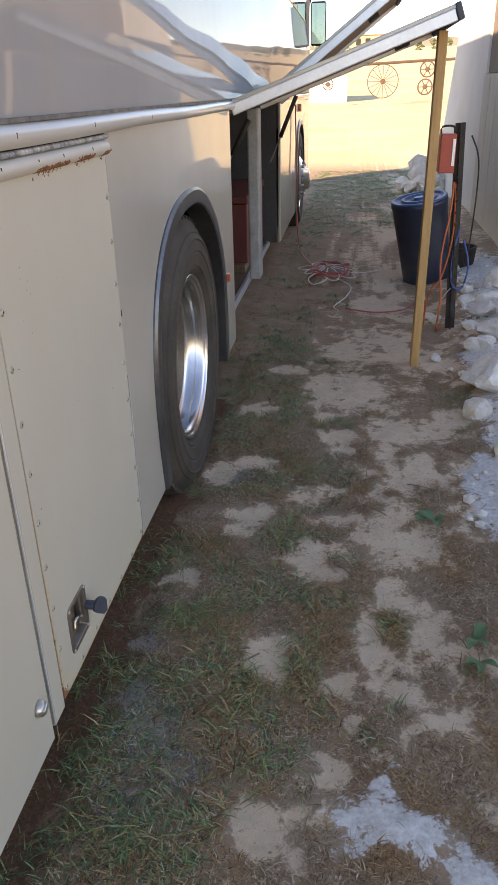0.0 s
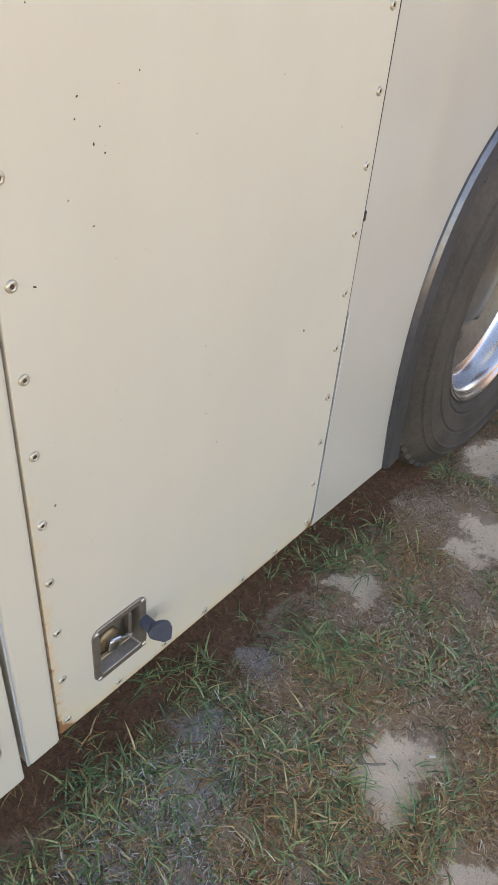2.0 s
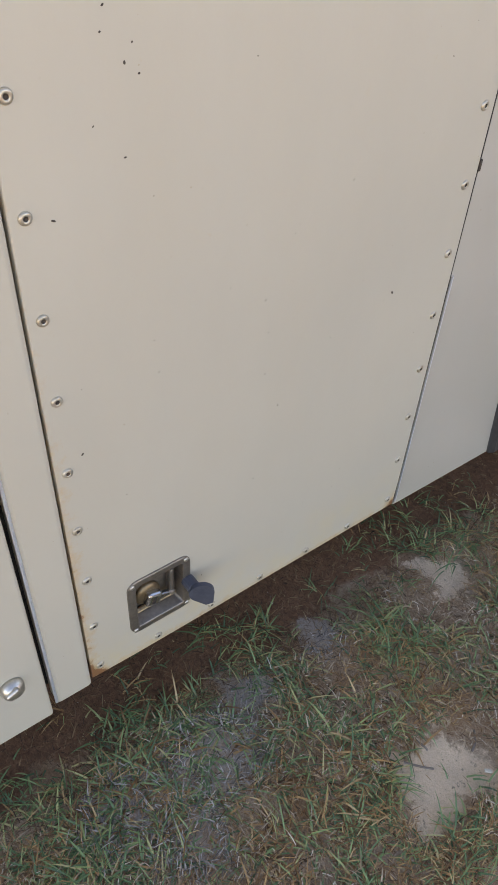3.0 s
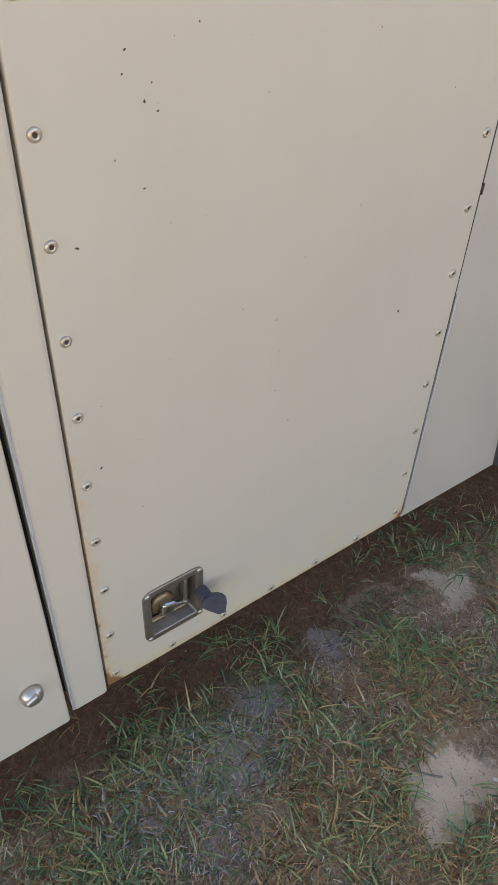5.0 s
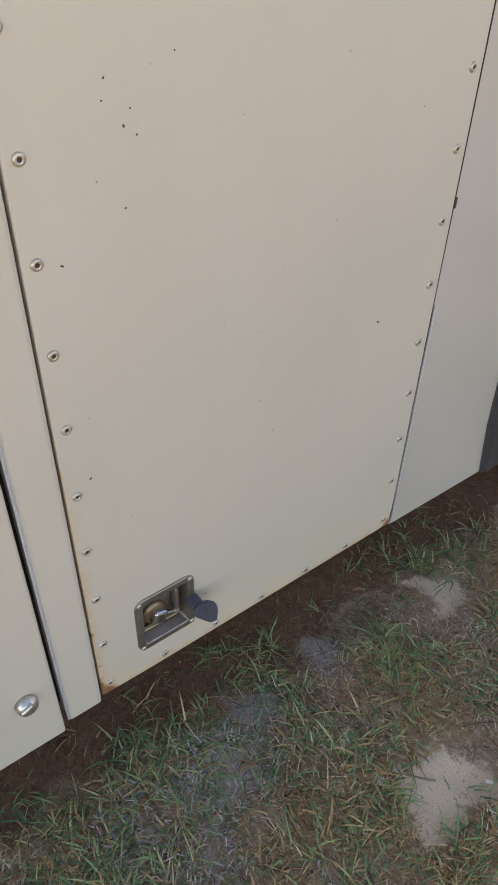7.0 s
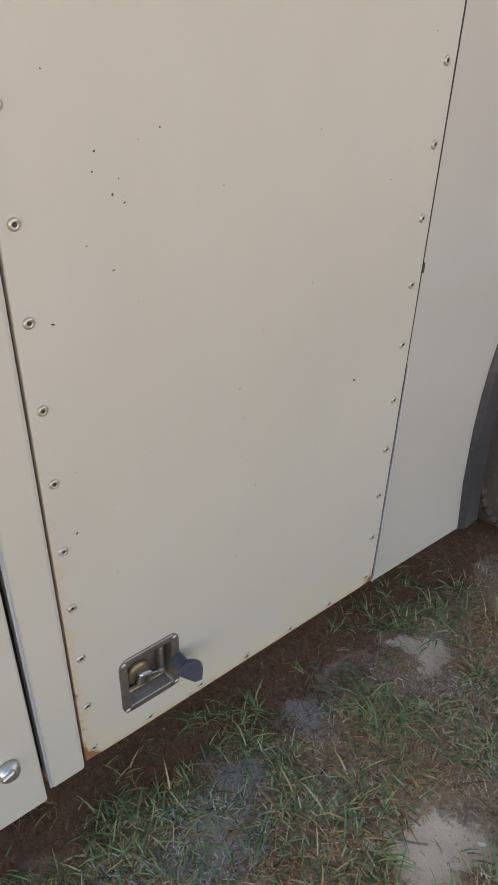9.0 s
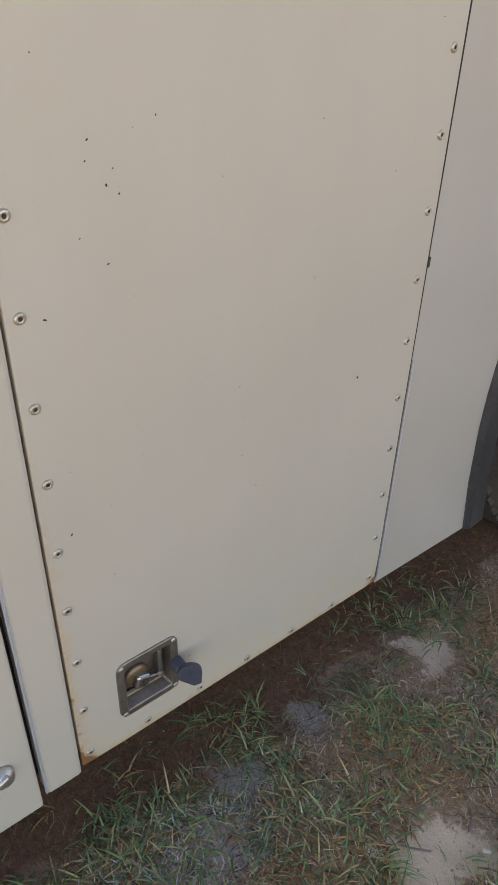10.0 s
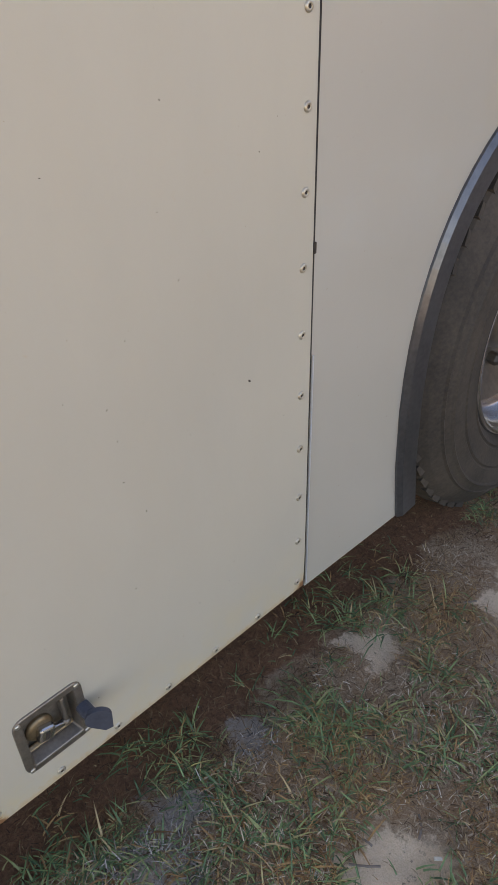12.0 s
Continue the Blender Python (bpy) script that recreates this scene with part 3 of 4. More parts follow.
def rivet_mesh():
    bm = lathe([(0.0066, -0.001), (0.0066, 0.0010), (0.0056, 0.0023), (0.0034, 0.0028), (0.0024, 0.0020), (0.0019, 0.0009), (0.0004, 0.0009)], (0, 0, 0), "x", 14)
    me = bpy.data.meshes.new("rivet")
    bm.to_mesh(me)
    bm.free()
    me.materials.append(RIVETPAINT)
    me.materials.append(DARKSTEEL)
    for p in me.polygons:
        p.use_smooth = True
        if all(math.hypot(*me.vertices[v].co.yz) < 0.0026 for v in p.vertices):
            p.material_index = 1
    return me


RIVET_MESH = rivet_mesh()
rng = random.Random(4)
places = [(-0.621, SKIRT + 0.026 + 0.0995 * k) for k in range(10)] + [(-0.0235, SKIRT + 0.026 + 0.0998 * k) for k in range(10)] + [(-0.621 + 0.0997 * k, SKIRT + 0.014) for k in range(1, 6)]
for y, z in places:
    ob = new("rivet", RIVET_MESH)
    ob.parent = engine_door
    ob.location = (0.0002, y + rng.uniform(-.001, .001), z + rng.uniform(-.0015, .0015))
    ob.rotation_euler = (rng.uniform(0, 6), 0, 0)


def latch():
    """Folding tee-handle lock in a pressed dish, its rubber key cover hanging open."""
    y0, y1, z0, z1 = -0.567, -0.462, 0.293, 0.412
    def ring(bm, inset, x, r, n=5):
        out = []
        for cy, cz, a0 in ((y1 - r, z1 - r, 0), (y0 + r, z1 - r, 90), (y0 + r, z0 + r, 180), (y1 - r, z0 + r, 270)):
            for k in range(n):
                a = radians(a0 + 90 * k / (n - 1))
                out.append(bm.verts.new((x, cy + (r - inset) * math.cos(a), cz + (r - inset) * math.sin(a))))
        return out
    bm = bmesh.new()
    rows = [ring(bm, i, x, 0.016) for i, x in ((0, 0.0), (0.0005, 0.0022), (0.002, 0.003), (0.012, 0.003), (0.0135, 0.002), (0.0155, -0.014))]
    rows[4:] = [[bm.verts.new((v.co.x, (v.co.y - (y0 + y1) / 2) * s + (y0 + y1) / 2, (v.co.z - (z0 + z1) / 2) * s + (z0 + z1) / 2)) for v in rows[3]] for s, _ in ((0.97, 0), (0.85, 0))]
    for v in rows[4]:
        v.co.x = 0.0018
    for v in rows[5]:
        v.co.x = -0.015
    for a, b in zip(rows, rows[1:]):
        for k in range(len(a)):
            bm.faces.new((a[k], a[(k + 1) % len(a)], b[(k + 1) % len(b)], b[k]))
    bm.faces.new(rows[-1])
    loose = [v for v in bm.verts if not v.link_faces]
    bmesh.ops.delete(bm, geom=loose, context="VERTS")
    part("latch_dish", bm, STEEL, engine_door, "pressed steel latch dish")
    cy, cz = (y0 + y1) / 2, (z0 + z1) / 2
    collar = lathe([(0.021, -0.015), (0.021, -0.011), (0.017, -0.008), (0.013, -0.0075)], (0, cy - 0.014, cz + 0.001), "x", 24)
    part("lock_collar", collar, BRASSY, engine_door, "worn brass collar", True)
    turn = Matrix.Translation((0, cy - 0.012, cz - 0.002)) @ Matrix.Rotation(radians(-18), 4, "X")
    bm = box(-0.010, 0.004, -0.011, 0.013, -0.012, 0.012, 0.004, None, turn)
    box(-0.008, 0.000, 0.008, 0.034, -0.004, 0.004, 0.002, bm, turn)
    part("latch_handle", bm, CHROME, engine_door, "short chrome latch lever")
    part("latch_slot", box(0.0035, 0.0046, -0.002, 0.004, -0.007, 0.006, 0.001, None, turn), DARKSTEEL, engine_door)
    bm = box(-0.014, 0.001, cy + 0.018, cy + 0.025, cz - 0.012, cz + 0.042, 0.003)
    bmesh.ops.create_icosphere(bm, subdivisions=2, radius=0.0065, matrix=Matrix.Translation((-0.003, cy + 0.0215, cz - 0.010)))
    part("latch_pin", bm, STEEL, engine_door, "rounded steel pin")
    ledge = Matrix.Translation((-0.012, cy - 0.004, cz - 0.029)) @ Matrix.Rotation(radians(32), 4, "Y")
    part("dish_ledge", box(-0.004, 0.004, -0.036, 0.036, -0.007, 0.007, 0.002, None, ledge), BRASSY, engine_door, "tarnished sloping ledge in the dish")
    for yy, zz in ((y0 + .008, z0 + .008), (y0 + .008, z1 - .008), (y1 - .008, z0 + .008), (y1 - .008, z1 - .008)):
        part("latch_screw", lathe([(0.0042, 0.002), (0.0042, 0.0038), (0.003, 0.0048), (0.001, 0.005)], (0, yy, zz), "x", 10), RIVET, engine_door, "", True)
    bm = lathe([(0.0105, 0.002), (0.0105, 0.020), (0.007, 0.024)], (0, y1 - 0.006, cz + 0.002), "x", 16)
    outline = [(math.cos(a) * 0.019, math.sin(a) * 0.019) for a in (radians(-30 + 12 * k) for k in range(21))] + [(-0.004, -0.029), (0.008, -0.029)]
    t = Matrix.Translation((0.028, y1 + 0.002, cz - 0.001)) @ Matrix.Rotation(radians(-28), 4, "Z") @ Matrix.Rotation(radians(20), 4, "X")
    f, g = ([bm.verts.new(t @ Vector((x, a, b))) for a, b in outline] for x in (0, 0.007))
    bm.faces.new(f)
    bm.faces.new(g[::-1])
    for k in range(len(f)):
        bm.faces.new((f[k], f[(k + 1) % len(f)], g[(k + 1) % len(f)], g[k]))
    part("lock_cover", bm, KNOB, engine_door, "dark rubber key cover")


latch()


def chips():
    """Chips and scratches in the door's paint."""
    rng = random.Random(11)
    bm = bmesh.new()
    spots = [(-0.533, 1.112, 0.0011), (-0.537, 1.094, 0.0011), (-0.509, 1.084, 0.0009), (-0.517, 1.07, 0.0014), (-0.504, 1.06, 0.001), (-0.522, 0.994, 0.0009), (-0.596, 0.953, 0.0012), (-0.128, 0.735, 0.0018), (-0.601, 0.679, 0.0013), (-0.459, 1.126, 0.0009), (-0.233, 0.914, 0.0008), (-0.103, 1.027, 0.0009), (-0.403, 0.827, 0.0007), (-0.318, 0.622, 0.0008), (-0.352, 0.502, 0.0007), (-0.238, 1.102, 0.0009)]
    spots += [(rng.uniform(-0.60, -0.05), rng.uniform(0.28, 1.2), rng.uniform(0.0004, 0.0008)) for _ in range(26)]
    for y, z, r in spots:
        a0, long = rng.uniform(0, 3), rng.uniform(1, 2.6)
        vs = []
        for k in range(7):
            a = 2 * math.pi * k / 7
            u, v = r * long * math.cos(a) * rng.uniform(.7, 1.1), r * math.sin(a) * rng.uniform(.7, 1.1)
            vs.append(bm.verts.new((0.0006, y + u * math.cos(a0) - v * math.sin(a0), z + u * math.sin(a0) + v * math.cos(a0))))
        bm.faces.new(vs)
    part("paint_chips", bm, DARKSTEEL, engine_door, "dark chips in the paint")["kind"] = "stuff"


chips()

# hinge roll above the doors, with rust along its lower lip
part("hinge_roll", lathe([(0.013, BUS_REAR), (0.0158, BUS_REAR + 0.003), (0.0158, -0.022), (0.012, -0.016)], (0.003, 0, 1.2675), "y", 20), RAILPAINT, bus, "cream hinge roll with rust", True)
bm = bmesh.new()
rng = random.Random(8)
for y0, y1 in ((-0.95, -0.86), (-0.43, -0.27), (-0.22, -0.12), (-0.055, -0.010)):
    for y in np.arange(y0, y1, 0.003):
        mid = 1 - abs(y - (y0 + y1) / 2) / (y1 - y0) * 1.3
        for a in (-34, -46, -58, -70, -82):
            w = rng.uniform(0.0012, 0.0046) * (0.5 + 0.5 * mid)
            a = radians(a + rng.uniform(-9, 9))
            m = Matrix.LocRotScale((0.003 + 0.0158 * math.cos(a), y + rng.uniform(-.003, .003), 1.2675 + 0.0158 * math.sin(a)), Euler((0, -a, 0)), (0.0009, w, w))
            bmesh.ops.create_icosphere(bm, subdivisions=1, radius=1, matrix=m)
        if rng.random() < 0.5 * mid:
            w = rng.uniform(0.001, 0.003)
            m = Matrix.LocRotScale((0.0003, y, 1.251 - 0.012 * rng.random() ** 2), None, (0.0008, w, w * 1.3))
            bmesh.ops.create_icosphere(bm, subdivisions=1, radius=1, matrix=m)
part("rust_edge", bm, RUST, bus, "flaking brown rust")["kind"] = "stuff"
bm = bmesh.new()
for y in (-0.58, -0.43, -0.31, -0.14):
    box(0.0165, 0.0193, y, y + 0.0016, 1.266 + 0.004 * rng.random(), 1.274, 0, bm)
for y in (-0.52, -0.13, 0.35):
    box(0.0245, 0.0264, y, y + 0.0012, 1.312, 1.321, 0, bm)
part("paint_crack", bm, DARKSTEEL, bus, "short dark cracks in the paint")["kind"] = "stuff"
# Bright tube added as the bluish highlight along the post's bevelled edge.
part("post_edge_glint", tube([(0.0, -0.6955, 0.232), (0.0, -0.6955, 1.245)], 0.0022, 6, smooth_by=1), ALU, bus)
part("hinge_rod", tube([(0.009, BUS_REAR, 1.2890), (0.009, -0.01, 1.2890)], 0.0052, 8, smooth_by=1), PITTED, bus, "pitted metal hinge rod", True)
# Black strip stands in for the shade in the gap below the belt rail.
part("rail_gap_shade", box(-0.02, 0.002, BUS_REAR, -0.004, 1.268, 1.302, 0.002), BLACK, bus)

# belt rail
bm = bmesh.new()
prof = [(0.0, 1.334), (0.010, 1.334), (0.020, 1.329), (0.026, 1.319), (0.025, 1.307), (0.018, 1.298), (0.0, 1.296)]
rows = [[bm.verts.new((x, y, z + 0.0015 * math.sin(y * 5))) for x, z in prof] for y in np.arange(BUS_REAR, BUS_FRONT, 0.25)]
for p, q in zip(rows, rows[1:]):
    for k in range(len(prof) - 1):
        bm.faces.new((p[k], q[k], q[k + 1], p[k + 1]))
part("belt_rail", bm, RAIL, bus, "rounded glossy cream belt rail", True)

part("rail_seam", box(-0.004, 0.0105, BUS_REAR, BUS_FRONT, 1.3335, 1.3415, 0.001), SEAM, bus, "dirty dark seam above the rail")

# rear wheel panel, flare and wheel
ARCH = arch_line(0.90, 0.650, 0.665, 1.073, 0.50, SKIRT - 0.011, 2.5, 1.95, 0.030)
panel = [(0.0006, SKIRT - 0.006)] + ARCH + [(1.857, SKIRT - 0.011), (1.857, 1.303), (0.0006, 1.303)]
part("wheel_panel", sheet(panel, -0.016, -0.002), CREAM_GLOSS, bus, "glossy cream panel round the rear wheel")
# Bright tube added as the light glinting on the panel's lower edge.
part("panel_edge_glint", tube([(-0.0002, 0.0018, SKIRT + .004), (-0.0002, 0.0018, 0.72)], 0.0018, 6, smooth_by=1), ALU, bus)
part("panel_seam", box(-0.012, -0.0022, -0.0043, 0.0005, 0.25, 1.25, 0), BLACK, bus)
part("seam_nick", box(-0.004, 0.0008, -0.0035, 0.0015, 0.876, 0.892, 0.001), DARKSTEEL, bus)
flare(ARCH, 0.935, bus, "wheel_flare", "grey metal wheel arch trim")
part("marker_lamp", box(-0.003, 0.012, 1.618, 1.652, 0.574, 0.612, 0.003), LAMPRED, bus, "small orange side marker lamp")
wheel(0.872, 0.466, -0.014, True, "coach wheel with deep polished rim")
well = part("wheel_well", box(-0.42, -0.40, 0.1, 1.84, 0.28, 1.3, 0), BLACK, bus)
part("wheel_well", box(-0.42, -0.02, 0.06, 1.84, 1.14, 1.20, 0.0), BLACK, bus)
part("wheel_well", box(-0.42, -0.02, 1.70, 1.72, 0.26, 1.2, 0.0), BLACK, bus)

# chassis, underside and far side
part("chassis", box(-2.40, -0.43, BUS_REAR + 0.05, 1.80, 0.42, 1.30, 0.02), BLACK, bus)
part("chassis", box(-2.40, -0.06, BUS_REAR + 0.05, 0.05, 0.44, 1.30, 0.02), BLACK, bus)
part("chassis", box(-2.40, -0.45, 4.40, BUS_FRONT - 0.2, 0.40, 1.30, 0.02), BLACK, bus)
part("far_skirt", box(-2.50, -2.47, BUS_REAR, BUS_FRONT, 0.25, 1.36, 0.01), CREAM, bus)
part("rear_face", box(-2.48, -0.01, BUS_REAR - 0.03, BUS_REAR, 0.3, 1.36, 0.01), CREAM, bus)

# upper body, windows, roof
bm = bmesh.new()
prof = [(-0.004, 1.320), (0.006, 1.41), (0.008, 1.60), (0.0, 1.80), (-0.02, 2.02), (-0.02, 2.06)]
ys = np.linspace(BUS_REAR, BUS_FRONT, 60)
rows = [[bm.verts.new((x + 0.006 * noise.noise(Vector((y * 1.3, z * 2, 0))), y, z)) for x, z in prof] for y in ys]
for p, q in zip(rows, rows[1:]):
    for k in range(len(prof) - 1):
        bm.faces.new((p[k], q[k], q[k + 1], p[k + 1]))
part("upper_side", bm, UPPER, bus, "glossy grey upper side with wavy reflections", True)
for k in range(7):
    y = BUS_REAR + 0.1 + k * 1.68
    part("window", box(-0.055, -0.028, y, y + 1.62, 2.08, 2.84, 0.01), GLASS, bus, "dark tinted coach window")
part("window_band", box(-0.07, -0.045, BUS_REAR, BUS_FRONT, 2.04, 2.90, 0.0), BLACK, bus)
part("far_upper_side", box(-2.49, -2.46, BUS_REAR, BUS_FRONT, 1.36, 2.95, 0.01), UPPER, bus)
part("rear_upper", box(-2.46, -0.07, BUS_REAR - 0.02, BUS_REAR, 1.36, 2.95, 0.01), UPPER, bus)
bm = bmesh.new()
prof = [(-0.04, 2.86), (-0.05, 2.98), (-0.10, 3.10), (-0.22, 3.21), (-0.5, 3.28), (-1.25, 3.32), (-2.0, 3.28), (-2.28, 3.21), (-2.4, 3.10), (-2.47, 2.9)]
rows = [[bm.verts.new((x, y, z)) for x, z in prof] for y in (BUS_REAR - 0.02, 2, 5, BUS_FRONT + 0.02)]
for p, q in zip(rows, rows[1:]):
    for k in range(len(prof) - 1):
        bm.faces.new((p[k], q[k], q[k + 1], p[k + 1]))
bm.faces.new(rows[0])
bm.faces.new(rows[-1])
part("roof", bm, UPPER, bus, "", True)

# luggage bay, open
part("bay_floor", box(-2.3, -0.10, 1.86, 4.40, 0.225, 0.25, 0.004), BOARD, bus, "worn bay floor")
part("bay_sill", box(-0.115, -0.09, 1.86, 4.42, 0.215, 0.262, 0.004), ALU, bus, "aluminium bay sill")
part("bay_back", box(-1.42, -1.40, 1.86, 4.40, 0.25, 1.30, 0), BAYSHADE, bus)
part("bay_ceiling", box(-2.3, -0.02, 1.86, 4.40, 1.278, 1.30, 0), BAYSHADE, bus)
part("bay_wall", box(-1.42, -0.02, 1.860, 1.875, 0.25, 1.282, 0.002), BAYSHADE, bus)
part("bay_wall", box(-1.42, -0.03, 4.36, 4.385, 0.25, 1.282, 0.002), BAYSHADE, bus)
part("bay_post", box(-0.075, -0.006, 3.00, 3.15, 0.265, 1.282, 0.010), GREYPOST, bus, "scuffed grey bay post")
part("bay_beam", box(-0.60, -0.54, 3.00, 3.09, 0.25, 1.282, 0.006), GREYPOST, bus)


def bay_door(y0, y1, angle, name_label):
    """A luggage door swung up on its top hinge: flat tray with folded edges."""
    t = Matrix.Translation((0.010, 0, 1.288)) @ Matrix.Rotation(radians(-angle), 4, "Y")
    long = 1.040
    d = part("bay_door", box(0.0, long, y0, y1, 0.030, 0.048, 0.004, None, t), CREAM_GLOSS, bus, name_label)
    for y in (y0, y1 - 0.022):
        part("edge_frame", box(0.0, long - 0.023, y, y + 0.022, -0.016, 0.032, 0.004, None, t), ALU, d, "aluminium edge frame")
    part("inner_skin", box(0.02, long - 0.02, y0 + 0.024, y1 - 0.024, 0.004, 0.028, 0.002, None, t), BOARD, d, "tan inner lining")
    part("end_cap", box(long - 0.022, long + 0.006, y0 - 0.003, y1 + 0.003, -0.018, 0.050, 0.006, None, t), KNOB, d, "dark rubber end strip")
    part("door_catch", box(long - 0.27, long - 0.20, y0 + 0.40, y0 + 0.45, -0.022, 0.004, 0.005, None, t), DARKSTEEL, d, "dark door catch")
    return d


bay_door(1.865, 2.99, 19.8, "raised bay door propped level with a wooden post")
bay_door(3.13, 4.34, 37.0, "raised bay door held steeply by a gas strut")
strut = part("gas_strut", tube([(0.13, 4.30, 1.335), (0.01, 4.30, 1.05)], 0.016, 10, smooth_by=1), DARKSTEEL, bus, "dark gas strut", True)
part("strut_rod", tube([(0.01, 4.30, 1.05), (-0.07, 4.30, 0.87)], 0.006, 8, smooth_by=1), STEEL, strut)

near_strut = part("gas_strut", tube([(-0.055, 2.95, 1.22), (-0.16, 2.95, 1.03)], 0.015, 10, smooth_by=1), DARKSTEEL, bus, "dark gas strut folded into the bay", True)
part("strut_rod", tube([(-0.16, 2.95, 1.03), (-0.24, 2.95, 0.88)], 0.006, 8, smooth_by=1), STEEL, near_strut)
for z in (0.86, 1.02):
    part("bay_rail", box(-0.60, -0.56, 3.10, 4.35, z, z + 0.045, 0.004), GREYPOST, bus, "grey rail across the bay")

# panels ahead of the bay, front wheel, nose
FARCH = arch_line(6.86, 0.66, 0.66, 1.09, 0.45, SKIRT, 2.6, 2.2)
part("side_panel", box(-0.02, 0.0, 4.42, 5.74, 0.245, 1.303, 0.006), CREAM_GLOSS, bus, "glossy white side panel")
part("wheel_panel", sheet([(5.80, SKIRT)] + FARCH + [(BUS_FRONT, SKIRT), (BUS_FRONT, 1.303), (5.80, 1.303)], -0.018, -0.003), CREAM_GLOSS, bus, "glossy cream panel round the front wheel")
flare(FARCH, 6.86, bus, "wheel_flare", "grey metal wheel arch trim")
wheel(6.86, 0.482, -0.01, False, "front coach wheel with a chrome cover")
part("marker_lamp", box(-0.003, 0.02, 6.55, 6.72, 1.17, 1.24, 0.004), LAMPRED, bus, "orange side marker lamp")
bm = bmesh.new()
prof = [(0.0, 0.26), (0.10, 0.5), (0.14, 1.1), (0.10, 1.4), (-0.25, 2.9), (-0.4, 3.15)]
rows = [[bm.verts.new((x, BUS_FRONT + dy * (1 - (abs(x + 1.25) / 1.25) ** 4 * 0.8), z)) for dy, z in prof] for x in np.linspace(-2.49, -0.005, 16)]
for p, q in zip(rows, rows[1:]):
    for k in range(len(prof) - 1):
        bm.faces.new((p[k], q[k], q[k + 1], p[k + 1]))
part("nose", bm, CREAM_GLOSS, bus, "", True)
mirror = part("mirror", box(0.0, 0.19, 8.62, 8.70, 1.86, 2.34, 0.025), BLACK, bus, "tall door mirror on a bent arm")
part("mirror_glass", box(0.012, 0.178, 8.612, 8.618, 1.88, 2.32, 0.003), MIRROR, mirror)
part("mirror_arm", tube([(-0.10, 8.5, 1.5), (-0.08, 8.66, 1.75), (-0.05, 8.68, 2.2), (0.0, 8.68, 2.5), (-0.2, 8.5, 2.8)], 0.014, 8), BLACK, mirror, "", True)

# in the bay
tool_chest = tagged(empty("tool_chest", (-0.4, 3.8, 0.30)), "dull red metal chest on a board in the bay", "chest")
part("chest_body", box(-0.82, -0.13, 3.32, 4.32, 0.30, 0.69, 0.008), REDBOX, tool_chest)
part("chest_lid", box(-0.83, -0.122, 3.31, 4.33, 0.693, 0.745, 0.010), REDBOX, tool_chest, "red lid")
tagged(part("board", box(-0.86, -0.14, 3.24, 4.34, 0.251, 0.30, 0.006), BOARD), "brown timber packing board on the bay floor", "board")
pole = tagged(part("yellow_pole", box(-0.262, -0.222, 3.14, 3.18, 0.251, 0.63, 0.012), YELLOW), "yellow plastic pole with an orange cap in the bay", "pole")
part("pole_cap", box(-0.270, -0.214, 3.132, 3.188, 0.632, 0.685, 0.018), ORANGE, pole, "rounded orange cap")
rng = random.Random(3)
for k in range(5):
    x, y, z = -0.45 - 0.12 * rng.random(), 2.3 + 0.33 * k, 1.12 + 0.1 * rng.random()
    tagged(part("pipe_fitting", lathe([(0.03, 0), (0.045, 0.01), (0.045, 0.06), (0.02, 0.07), (0.02, 0.13)], (x, y, z), "z", 14), GREYPOST), "grey pipe fitting under the bay ceiling", "fitting")

# ---- beside the bus ----
tagged(part("prop_post", box(-0.021, 0.021, -0.042, 0.042, 0, 1.608, 0.003, None, Matrix.Translation((0.931, 2.15, -0.01)) @ Matrix.Rotation(radians(0.4), 4, "Y")), PINE), "yellow pine post propping up the bay door", "post")
stake = tagged(empty("steel_stake", (1.197, 2.82, 0)), "dark steel stake with a red box and cords", "stake")
lean = Matrix.Translation((1.197, 2.82, 0)) @ Matrix.Rotation(radians(-2.4), 4, "Y")
bm = box(-0.028, 0.028, -0.004, 0.003, -0.05, 1.19, 0.001, None, lean)
box(-0.004, 0.003, -0.035, 0.0, -0.05, 1.19, 0.001, bm, lean)
for k in range(16):
    box(-0.010, 0.010, -0.041, -0.034, 0.12 + 0.065 * k, 0.135 + 0.065 * k, 0.002, bm, lean)
part("stake_bar", bm, DARKSTEEL, stake)
part("wire_tie", tube([(1.2, 2.82, 0.27), (1.17, 2.80, 0.26), (1.13, 2.80, 0.2)], 0.003, 6), ALU, stake)
charger = tagged(empty("red_box", (1.13, 2.83, 0.88)), "red metal box with a handle hung on a stake", "box")
part("box_body", box(1.040, 1.126, 2.75, 2.87, 0.93, 1.135, 0.006), SIGNALRED, charger)
part("box_front", box(1.106, 1.122, 2.745, 2.749, 0.97, 1.11, 0.001), ALU, charger, "grey front plate")
part("box_handle", tube([(1.046, 2.81, 1.13), (1.05, 2.81, 1.17), (1.112, 2.81, 1.17), (1.118, 2.81, 1.13)], 0.006, 8, smooth_by=3), DARKSTEEL, charger)

bin_ = tagged(empty("barrel", (1.22, 4.35, 0)), "dark blue plastic barrel with a ribbed lid", "barrel")
tilt = Matrix.Translation((1.180, 4.15, -0.03)) @ Matrix.Rotation(radians(5), 4, "X") @ Matrix.Rotation(radians(-10), 4, "Y") @ Matrix.Diagonal((0.88, 0.88, 1.0, 1.0))
